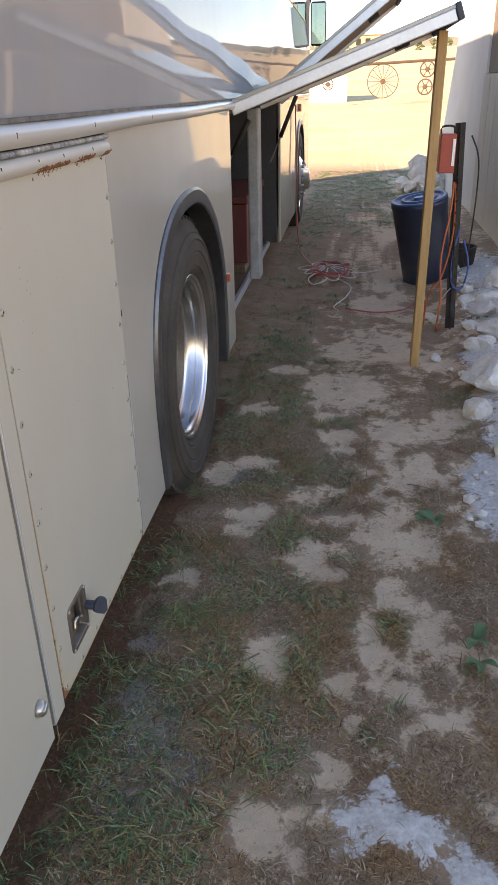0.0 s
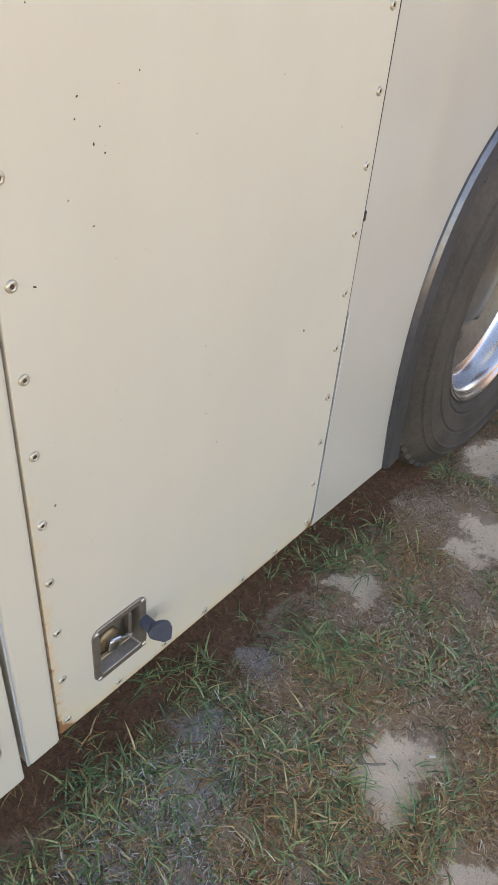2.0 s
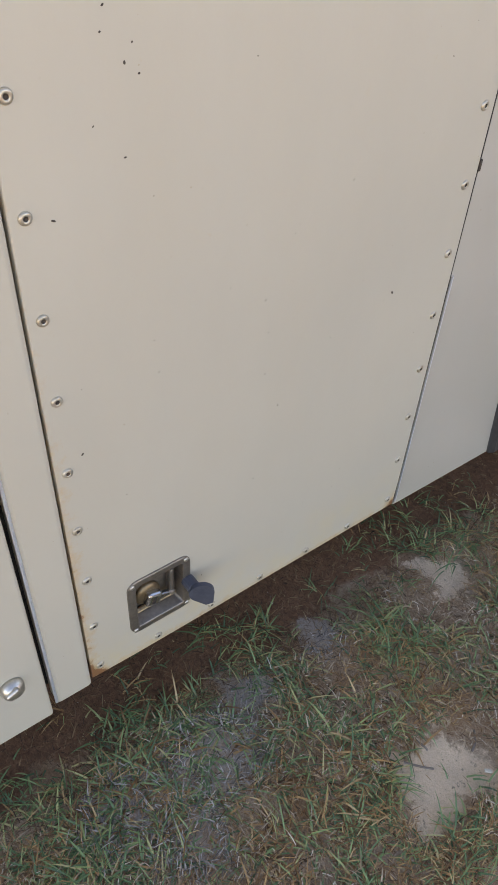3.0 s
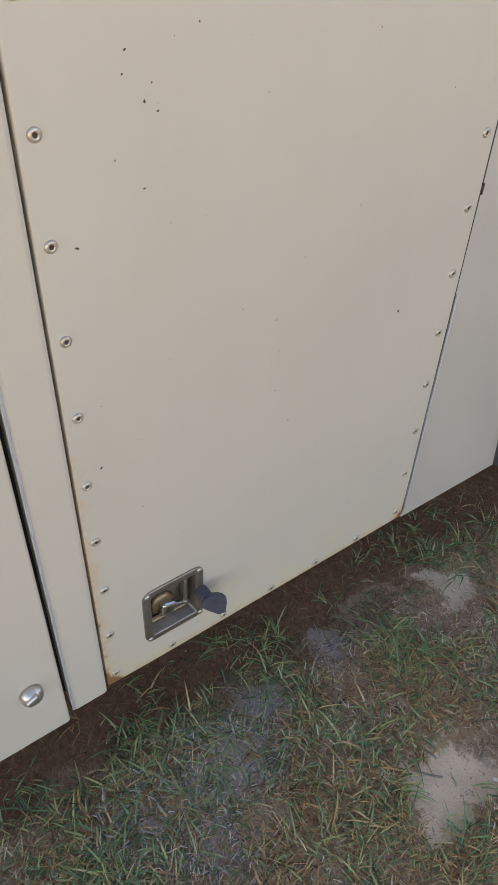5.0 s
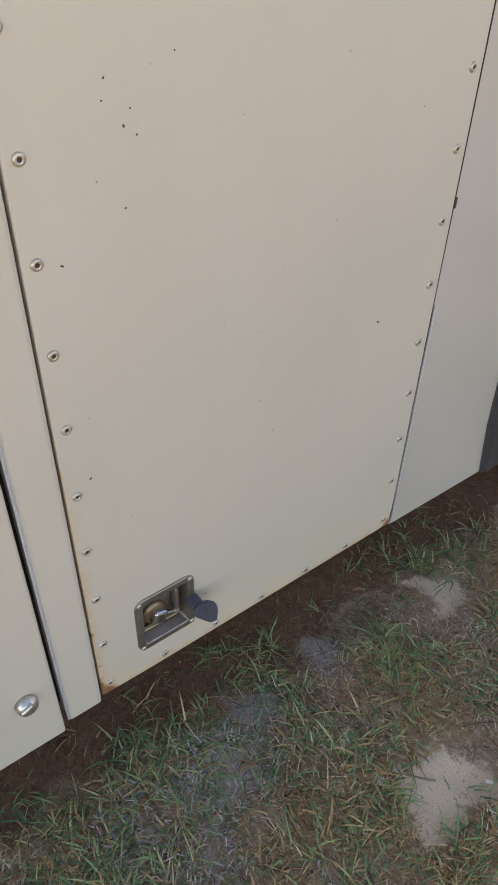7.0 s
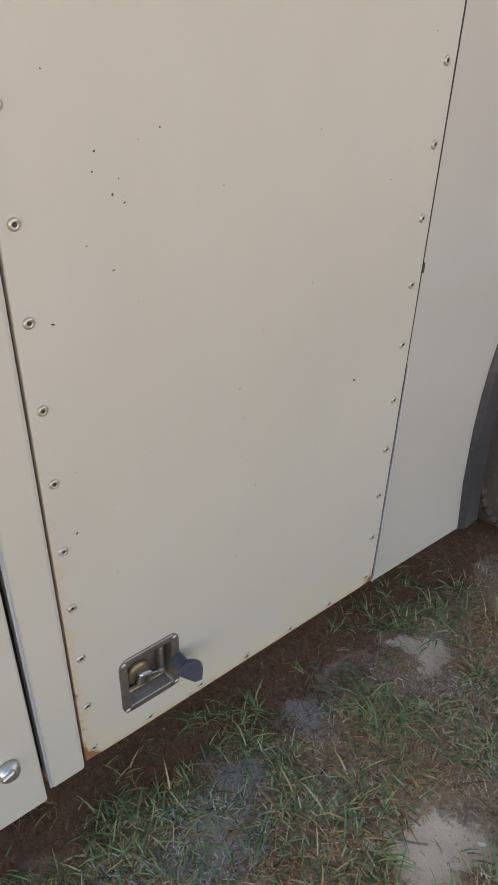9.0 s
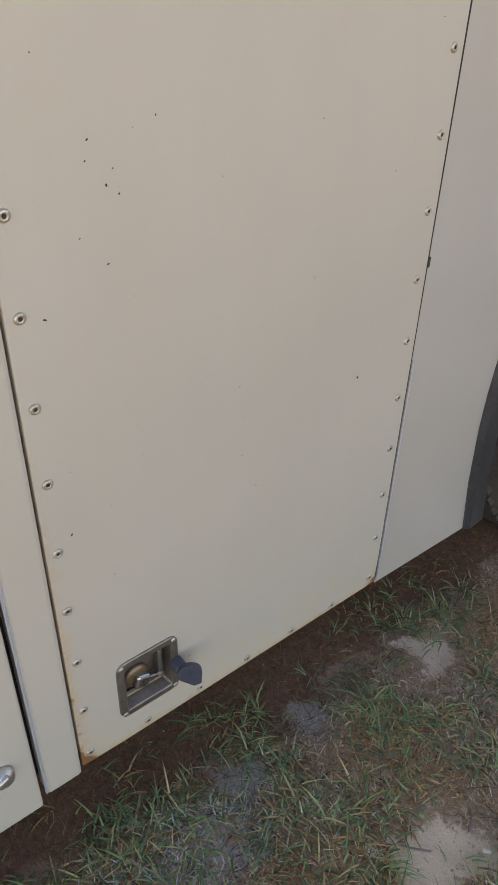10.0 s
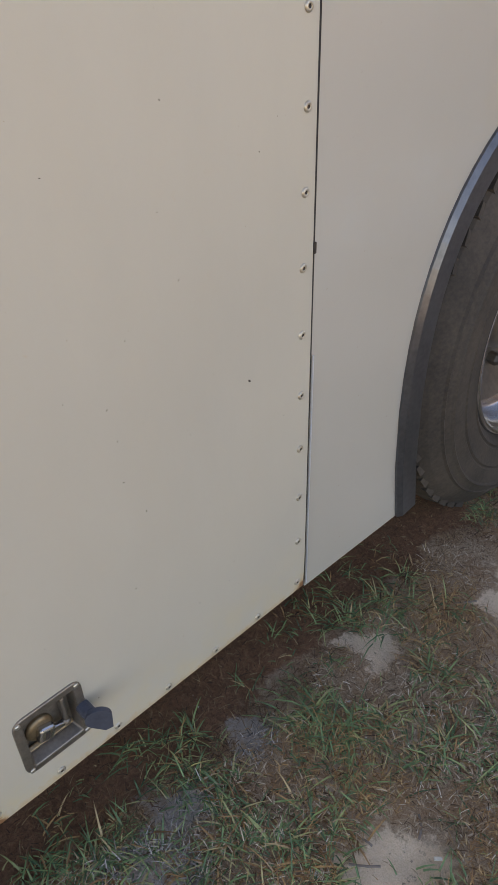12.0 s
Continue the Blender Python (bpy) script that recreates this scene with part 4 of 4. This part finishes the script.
bm = lathe([(0.185, 0.0), (0.20, 0.02), (0.205, 0.10), (0.215, 0.30), (0.225, 0.50), (0.232, 0.62), (0.238, 0.63), (0.238, 0.655), (0.225, 0.66)], (0, 0, 0), "z", 48)
bmesh.ops.transform(bm, matrix=tilt, verts=bm.verts)
part("barrel_body", bm, BINBLUE, bin_, "", True)
bm = lathe([(0.228, 0.655), (0.236, 0.664), (0.230, 0.674), (0.205, 0.672), (0.198, 0.662), (0.15, 0.662), (0.143, 0.674), (0.125, 0.674), (0.118, 0.662), (0.05, 0.662), (0.045, 0.676), (0.02, 0.676)], (0, 0, 0), "z", 48)
bmesh.ops.transform(bm, matrix=tilt, verts=bm.verts)
part("barrel_lid", bm, LIDBLUE, bin_, "blue ribbed lid", True)
tagged(part("bucket", lathe([(0.09, 0.0), (0.10, 0.01), (0.115, 0.17), (0.12, 0.175), (0.108, 0.178), (0.095, 0.03)], (1.45, 4.36, 0.05), "z", 30), DARKSTEEL, None, "", True), "small black bucket against the bank", "bucket")


def cord(name, points, radius, mat, label):
    return tagged(part("extension_cord", tube(points, radius, 8), mat, None, "", True), label, "cord")


cord("orange_cord", [(1.14, 2.80, 0.88), (1.13, 2.78, 0.7), (1.10, 2.77, 0.45), (1.12, 2.77, 0.2), (1.11, 2.78, 0.02), (1.15, 2.85, 0.012)], 0.006, ORANGE, "orange extension cord hanging from the red box")
cord("orange_cord", [(1.15, 2.80, 0.87), (1.16, 2.79, 0.6), (1.12, 2.80, 0.35), (1.05, 2.82, 0.22), (1.04, 2.88, 0.02)], 0.006, ORANGE, "orange extension cord looped beside the stake")
cord("blue_cord", [(1.20, 2.82, 0.62), (1.17, 2.80, 0.45), (1.18, 2.79, 0.3), (1.24, 2.80, 0.27), (1.27, 2.82, 0.4), (1.23, 2.83, 0.55)], 0.006, BLUECORD, "blue cord looped on the stake")
cord("black_cord", [(1.22, 2.86, 1.12), (1.27, 2.86, 1.0), (1.28, 2.86, 0.8), (1.27, 2.87, 0.5), (1.25, 2.88, 0.38)], 0.0045, DARKSTEEL, "black cord hanging from the stake")
cord("red_cord", [(0.02, 5.76, 1.25), (0.03, 5.77, 0.8), (0.05, 5.6, 0.3), (0.12, 5.1, 0.05), (0.25, 4.6, 0.02), (0.36, 4.3, 0.03)], 0.006, REDCORD, "red cord hanging down the bus side")
rng = random.Random(6)


def coil(name, centre, turns, size, mat, label):
    pts = []
    for k in range(turns * 7):
        a = 2 * math.pi * k / 7 + 0.3
        r = size * (0.55 + 0.45 * rng.random())
        pts.append((centre[0] + r * math.cos(a) * 0.9, centre[1] + 1.7 * r * math.sin(a), 0.02 + 0.05 * rng.random()))
    cord(name, pts, 0.0055, mat, label)


coil("red_cord", (0.42, 4.32), 6, 0.19, REDCORD, "tangled red cord lying on the ground")
petals = []
for k, (a, r) in enumerate(((160, .27), (200, .2), (250, .30), (285, .24), (330, .25), (20, .22), (120, .26))):
    for da, f in ((-16, .25), (-20, .75), (0, 1.0), (18, .7), (14, .2)):
        petals.append((0.40 + r * f * math.cos(radians(a + da)), 4.30 + 1.5 * r * f * math.sin(radians(a + da)), 0.025 + 0.05 * (1 - f) + 0.01 * (k % 2)))
cord("white_cord", petals, 0.0038, WHITECORD, "pale cord in loose loops on the ground")
cord("white_cord", [(0.45, 4.1, 0.03), (0.58, 3.85, 0.02), (0.55, 3.55, 0.015), (0.47, 3.3, 0.012), (0.5, 3.2, 0.012)], 0.0038, WHITECORD, "pale cord end on bare ground")
cord("white_cord", [(0.5, 4.3, 0.02), (0.72, 4.35, 0.015), (0.86, 4.5, 0.012), (0.8, 4.65, 0.012), (0.6, 4.55, 0.015)], 0.0038, WHITECORD, "pale cord loop on bare ground")
cord("red_cord", [(0.55, 3.25, 0.012), (0.75, 3.15, 0.015), (0.95, 3.25, 0.012), (1.05, 3.5, 0.02)], 0.005, REDCORD, "red cord across the path")

# stones of the bank
rng = random.Random(21)
STONES = [(1.30, 1.80, 0.165), (1.16, 1.46, 0.075), (1.36, 1.36, 0.10), (1.30, 2.32, 0.09), (1.43, 2.55, 0.11), (1.30, 2.75, 0.06), (1.42, 2.95, 0.10), (1.55, 2.75, 0.13),
          (1.48, 3.3, 0.09), (1.62, 3.6, 0.12), (1.40, 3.55, 0.06), (1.06, 2.25, 0.035), (1.13, 2.98, 0.05), (1.10, 3.1, 0.04), (1.5, 2.05, 0.12), (1.22, 1.05, 0.07)]
for k in range(26):
    STONES.append((rng.uniform(1.28, 1.75), rng.uniform(0.4, 4.6), rng.uniform(0.03, 0.08)))
for k, (x, y, r) in enumerate(STONES):
    ob = tagged(part("stone", stone(r, k, (1, rng.uniform(0.8, 1.2), rng.uniform(0.6, 0.8)), 3), STONE, None, ""), "pale broken limestone rock on the chalky bank", "stone", "bank stones")
    ob.location = (x, y, ground_height(x, y) + r * 0.25)
    ob.rotation_euler = (0, 0, rng.uniform(0, 6))
for k in range(30):
    r = rng.uniform(0.10, 0.19)
    a, d = rng.uniform(0, 6.28), rng.random() ** 0.6
    x, y = 1.62 + 0.42 * d * math.cos(a), 9.7 + 0.5 * d * math.sin(a)
    ob = tagged(part("stone", stone(r, k + 60, (1, 1, 0.75), 2), STONE), "pale rough rock in a heap", "stone", "heap of rocks")
    ob.location = (x, y, 0.05 + 0.42 * (1 - d) * rng.uniform(0.5, 1))
    ob.rotation_euler = (rng.uniform(0, 6), 0, rng.uniform(0, 6))

verts, faces = [], []
for k in range(900):
    x, y = rng.uniform(0.95, 1.8), rng.uniform(-0.9, 4.9)
    if masks(x, y)[1] < rng.uniform(0.0, 0.7):
        continue
    r = 0.006 + 0.028 * rng.random() ** 2.5
    bm = stone(r, k + 200, (1, rng.uniform(.8, 1.2), .7), 1)
    m = Matrix.Translation((x, y, ground_height(x, y) + r * 0.35)) @ Matrix.Rotation(rng.uniform(0, 6), 4, "Z")
    n = len(verts)
    verts += [m @ v.co for v in bm.verts]
    faces += [[n + v.index for v in f.verts] for f in bm.faces]
    bm.free()
me = bpy.data.meshes.new("rubble")
me.from_pydata(verts, [], faces)
me.materials.append(STONE)
tagged(new("rubble", me), "white chalk rubble over the bank", "rubble", kind="stuff")

# ---- building along the path ----
tagged(part("wall_east", sheet([(6.69, -0.1), (10.75, -0.1), (10.03, 0.83), (8.87, 2.29), (8.78, 2.40), (6.69, 2.40)], 1.86, 1.96), WALL), "pale grey wall panel with a slanting edge", "wall", kind="structure")
fence = tagged(empty("board_fence", (1.85, 4.6, 0)), "pale painted board fence beside the path", "fence")
y = 3.9
while y < 6.60:
    w = 0.40
    part("board", box(1.84 + rng.uniform(-.008, .008), 1.87, y, min(y + w - 0.018, 6.67), -0.1, 1.47, 0.006), BOARDPAINT, fence)
    y += w
part("fence_backing", box(1.875, 1.90, 3.9, 6.67, -0.1, 1.46, 0), BLACK, fence)
tagged(part("wall_east_upper", box(1.88, 1.98, 3.9, 6.67, 1.48, 2.4, 0.004), BROWN), "brown weathered siding above the fence", "wall", kind="structure")
tagged(part("wall_south", box(1.99, 6.4, 3.9, 4.0, -0.1, 2.4, 0.004), BROWN), "brown weathered siding of the shed's end", "wall", kind="structure")
tagged(part("roof_east", box(1.80, 6.5, 3.8, 7.7, 2.41, 2.47, 0.01), ROOF), "grey metal roof", "roof", kind="structure")

# ---- distance ----
rail_fence = tagged(empty("pipe_fence", (2, 42, 0.5)), "rusty pipe fence hung with old wheels", "fence")
part("top_pipe", tube([(-14, 42, 2.2), (0, 42, 2.48), (6, 42, 2.65), (20, 42, 2.9)], 0.07, 8), RUSTYPIPE, rail_fence)
for x in (-12, -6, 7.6, 14):
    part("fence_post", tube([(x, 42.1, 0.2), (x, 42.1, 2.45)], 0.06, 8, smooth_by=1), RUSTYPIPE, rail_fence)


def old_wheel(x, y, z, r, spokes, thick, label):
    w = tagged(empty("wagon_wheel", (x, y, z)), label, "wheel", "old wheels on the fence")
    part("rim", lathe([(r, -thick), (r, thick), (r - 2 * thick, thick), (r - 2 * thick, -thick), (r, -thick)], (x, y, z), "y", 48, closed=True), RUSTYPIPE, w)
    part("hub", lathe([(0.06, -0.1), (0.12, -0.09), (0.12, 0.09), (0.06, 0.1)], (x, y, z), "y", 16), RUSTYPIPE, w)
    for k in range(spokes):
        a = 2 * math.pi * k / spokes
        part("spoke", tube([(x + 0.1 * math.cos(a), y, z + 0.1 * math.sin(a)), (x + (r - thick) * math.cos(a), y, z + (r - thick) * math.sin(a))], thick * 0.7, 6, smooth_by=1), RUSTYPIPE, w)


old_wheel(2.08, 41.8, 1.68, 0.82, 16, 0.022, "large rusty spoked wagon wheel")
old_wheel(4.35, 41.8, 2.20, 0.40, 6, 0.035, "small rusty iron wheel")
old_wheel(4.28, 41.8, 1.37, 0.40, 6, 0.035, "small rusty iron wheel")
old_wheel(-0.80, 41.8, 1.60, 0.30, 6, 0.03, "small rusty iron wheel")
part_shed = tagged(empty("white_shed", (-3, 46, 0.5)), "low white shed behind the fence", "shed")
part("shed_wall", box(-5.5, 0.2, 46, 49, 0.3, 2.0, 0.02), material("white_shed_paint", speckled((0.70, 0.69, 0.67), (0.80, 0.79, 0.77), 2, 20), 0.7), part_shed)
part("shed_roof", box(-5.5, 0.2, 46.02, 49.2, 2.0, 2.06, 0.01), ROOF, part_shed)
house = tagged(empty("far_house", (2.2, 150, 7.5)), "flat ochre house on the far slope", "house")
part("house_wall", box(-0.2, 6.2, 150, 156, 6.5, 10.0, 0.05), HOUSE, house)
part("roof", box(-0.4, 6.4, 149.7, 156.3, 10.0, 10.25, 0.05), ROOF, house)
for x in (0.7, 2.4, 4.6):
    part("window", box(x, x + 0.9, 149.95, 150.02, 8.4, 9.5, 0.0), BLACK, house)
bm = bmesh.new()
xs = np.arange(-500, 520, 7.0)
rows = []
for y, k in ((225, 0), (255, 0.55), (290, 1), (340, 0.8)):
    rows.append([bm.verts.new((x, y, 5 + k * (10 + 3.5 * noise.noise(Vector((x * 0.012, k, 0))) + 1.6 * noise.noise(Vector((x * 0.09, k, 3)))))) for x in xs])
for p, q in zip(rows, rows[1:]):
    for k in range(len(xs) - 1):
        bm.faces.new((p[k], p[k + 1], q[k + 1], q[k]))
tagged(part("hills", bm, HILL, None, "", True), "low dry hills with scrub", "hills", kind="structure")
bm = bmesh.new()
rng = random.Random(12)
for k in range(160):
    x, y = rng.uniform(-60, 70), rng.uniform(120, 235)
    r = rng.uniform(0.3, 0.8)
    m = Matrix.LocRotScale((x, y, ground_height(x, y) + r * 0.4 if y < 160 else 8.5 + r * 0.4), Euler((rng.random(), rng.random(), rng.random())), (r, r, r * 0.7))
    vs = bmesh.ops.create_icosphere(bm, subdivisions=2, radius=1, matrix=m)["verts"]
    for v in vs:
        v.co += Vector((rng.uniform(-.2, .2), rng.uniform(-.2, .2), rng.uniform(-.2, .2)))
tagged(part("scrub", bm, material("scrub", speckled((0.06, 0.07, 0.035), (0.12, 0.13, 0.06), 1, 8, 0.5, 0.1), 0.9)), "dark scrub bushes dotted over the slope", "bushes", kind="stuff")


# ---- grass and litter ----
def strands(name, spots, mat, label):
    """One mesh of many thin bent blades; each spot: x, y, length, width, lean, way, lift."""
    verts, faces = [], []
    for x, y, long, wide, lean, way, lift in spots:
        cx, cy = math.cos(way), math.sin(way)
        z0 = ground_height(x, y) - 0.002 + lift
        n = len(verts)
        for k, (s, w) in enumerate(((0, 1), (0.4, 0.9), (0.75, 0.6))):
            r = long * math.sin(lean * (0.5 + 0.6 * s)) * s
            h = long * math.cos(lean * (0.5 + 0.6 * s)) * s
            for e in (-1, 1):
                verts.append((x + cx * r - e * cy * wide * w / 2, y + cy * r + e * cx * wide * w / 2, z0 + max(h, 0.002)))
        r, h = long * math.sin(lean * 1.1), long * math.cos(lean * 1.1)
        verts.append((x + cx * r, y + cy * r, z0 + max(h, 0.001)))
        faces += [(n, n + 1, n + 3, n + 2), (n + 2, n + 3, n + 5, n + 4), (n + 4, n + 5, n + 6)]
    me = bpy.data.meshes.new(name)
    me.from_pydata(verts, [], faces)
    me.materials.append(mat)
    return tagged(new(name, me), label, "grass", kind="stuff")


TUFTS = [(0.316, -0.363), (0.287, -0.404), (0.34, -0.33), (0.372, -0.463), (0.375, -0.542), (0.442, 0.074), (0.371, 0.118), (0.186, -0.327), (0.091, -0.297), (0.26, 0.103), (0.371, 0.425), (0.59, 0.019), (0.708, -0.007),
         (0.185, 0.177), (0.111, -0.036), (0.479, -0.256), (0.137, -0.424), (0.009, -0.322), (0.738, -0.359), (0.336, 0.433), (0.279, 1.588), (0.11, -0.729), (0.205, -0.723), (0.391, -0.577), (0.466, -0.582),
         (0.03, -0.52), (0.06, -0.60), (0.13, -0.11), (0.17, -0.02), (0.23, -0.24), (0.26, 0.0), (0.05, 0.19), (0.13, 0.33), (0.02, 0.30), (0.24, -0.66), (0.30, -0.78)]
rng = random.Random(77)
green, straw, dead, root, grey = [], [], [], [], []
for k in range(12500):
    y = rng.uniform(-1.1, 2.6) if k < 6400 else rng.uniform(2.6, 6.0) if k < 8000 else rng.uniform(6.0, 12.8)
    x = rng.uniform(-0.12, 1.15) if y < 3.2 else rng.uniform(-0.1, 1.7)
    s, c = masks(x, y)
    near = sum(math.exp(-((x - a) ** 2 + (y - b) ** 2) / 0.0036) for a, b in TUFTS)
    g = 0.9 * noise.noise(Vector((x * 3.1, y * 3.1, 7))) + 0.55 * (0.5 - x) - (0.25 if 1.2 < y < 6 else 0) + (1.0 if y > 6.5 else 0) - (0.34 if y < 1.0 else 0)
    g += 0.62 * near
    if y < 1.5:
        g -= 0.5 * ash_mask(x, y)
    if x < 0.04 and rng.random() < (0.2 if x > 0 else 0.7):
        continue
    if max(s, c) > (0.36 if y < 6.5 else 0.7) or rng.random() > 0.60 + 1.5 * g:
        continue
    size, wide, face = rng.uniform(0.5, 1.0) + 0.25 * min(1, near), 1 if y < 3.2 else 1.5, rng.uniform(0, 6.28)
    spread_r = rng.uniform(0.006, 0.028)
    browned = 0.85 if y < 5 and rng.random() < 0.17 else 0.10
    for j in range(rng.randint(7, 20)):
        a = face + rng.gauss(0, 1.5)
        blade = (x + rng.gauss(0, spread_r), y + rng.gauss(0, spread_r), size * rng.uniform(0.020, 0.066), rng.uniform(0.0016, 0.0040) * wide, rng.uniform(0.95, 1.52), a, 0)
        (dead if rng.random() < browned else green).append(blade)
for k in range(330000):
    y = rng.uniform(-1.1, 2.2) if k < 305000 else rng.uniform(2.2, 6)
    x = rng.uniform(-0.30, 1.25)
    if x < 0.0 and rng.random() < 0.72:
        continue
    if y > 1.2 and k < 305000 and rng.random() < 0.5:
        continue
    s, c = masks(x, y)
    if max(s, c) > 0.46 and rng.random() < 0.985:
        continue
    if noise.noise(Vector((x * 7, y * 7, 21))) < -0.2 and rng.random() < 0.4:
        continue
    dusty = ash_mask(x, y) if y < 1.5 else 0.0
    if dusty > 0.9 and rng.random() < 0.6:
        continue
    if x < 0.42 and y < 0.7 and dusty < 0.2 and rng.random() < 0.30:
        continue
    # Strands under the bus take the shade-darkened copy.
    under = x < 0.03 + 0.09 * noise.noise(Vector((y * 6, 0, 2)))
    brown = noise.noise(Vector((x * 5, y * 5, 40))) > 0.7 * rng.random() - 0.32
    bit = (x, y, rng.uniform(0.006, 0.012) + 0.021 * rng.random() ** 2.5, rng.uniform(0.0007, 0.0013) + 0.0014 * rng.random() ** 4, rng.uniform(1.0, 1.5), rng.uniform(0, 6.28), 0.016 * rng.random())
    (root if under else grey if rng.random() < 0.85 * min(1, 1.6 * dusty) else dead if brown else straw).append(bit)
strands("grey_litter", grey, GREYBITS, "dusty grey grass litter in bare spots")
strands("shaded_dead_grass", root, DEADSHADE, "dark brown dead grass along the bus skirt, shade put into its colour")
strands("grass", green, GREEN, "green and yellowing grass tufts in dry thatch")
strands("dead_grass", dead, DEAD, "reddish brown dead grass in patches beside the bus")
strands("dry_grass", straw, STRAW, "brown dry grass litter on the sand")


def weed(x, y, size, seed, label):
    rng = random.Random(seed)
    w = tagged(empty("weed", (x, y, 0)), label, "weed", "broadleaf weeds")
    for k in range(rng.randint(5, 8)):
        a, l = rng.uniform(0, 6.28), size * rng.uniform(0.6, 1.1)
        bm = bmesh.new()
        left, mid, right = [], [], []
        for j in range(6):
            s = j / 5
            wd = l * 0.26 * math.sin(math.pi * min(0.97, 0.08 + 0.9 * s))
            base = Vector((s * l, 0, 0.02 + 0.35 * l * math.sin(2.4 * s)))
            for row, e in ((left, -1), (mid, 0), (right, 1)):
                row.append(bm.verts.new(Matrix.Translation((x, y, 0)) @ Matrix.Rotation(a, 4, "Z") @ (base + Vector((0, e * wd, abs(e) * wd * 0.3)))))
        for p, q in ((left, mid), (mid, right)):
            for j in range(5):
                bm.faces.new((p[j], p[j + 1], q[j + 1], q[j]))
        part("leaf", bm, LEAF, w, "", True)


weed(0.88, 0.50, 0.07, 1, "small green broadleaf weed in sand")
weed(0.93, -0.10, 0.06, 2, "small green broadleaf weed beside chalk")
weed(0.93, -0.19, 0.055, 3, "small green broadleaf weed beside chalk")
weed(1.16, 1.55, 0.06, 4, "small green weed under a rock")
for k in range(4):
    weed(1.74 + 0.03 * k, 5.0 + 0.14 * k, 0.16, 10 + k, "green weed growing at the fence foot")
# twigs and pale chips on the bare patches
rng = random.Random(31)
for x, y, l, a in ((0.315, -0.235, 0.05, 0.7), (0.37, -0.12, 0.04, 2.2), (0.72, 0.55, 0.14, 2.5), (0.60, 0.18, 0.07, 2.3), (0.30, -0.19, 0.025, 0.1), (0.33, 1.2, 0.09, 0.4), (0.9, 0.75, 0.1, 2.8), (0.13, 0.35, 0.05, 0.9)):
    z = ground_height(x, y) + 0.002
    pts = [(x, y, z), (x + 0.5 * l * math.cos(a) + 0.004, y + 0.5 * l * math.sin(a), z + 0.004), (x + l * math.cos(a), y + l * math.sin(a), z + 0.002)]
    tagged(part("twig", tube(pts, 0.0022, 6, smooth_by=3), BROWN), "thin dry twig on bare sand", "twig", "twigs")
for x, y, long, wide, a in ((0.290, -0.283, 0.030, 0.008, 0.15), (0.235, -0.31, 0.016, 0.005, 1.9), (0.41, -0.125, 0.014, 0.006, 0.8), (0.17, -0.44, 0.013, 0.004, 2.6)):
    m = Matrix.Translation((x, y, ground_height(x, y) + 0.005)) @ Matrix.Rotation(a, 4, "Z") @ Matrix.Rotation(0.12, 4, "Y")
    tagged(part("wood_chip", box(-long / 2, long / 2, -wide / 2, wide / 2, -0.002, 0.002, 0.001, None, m), BOARDPAINT), "pale splintered wood chip lying in dry grass", "wood chip", "wood chips")
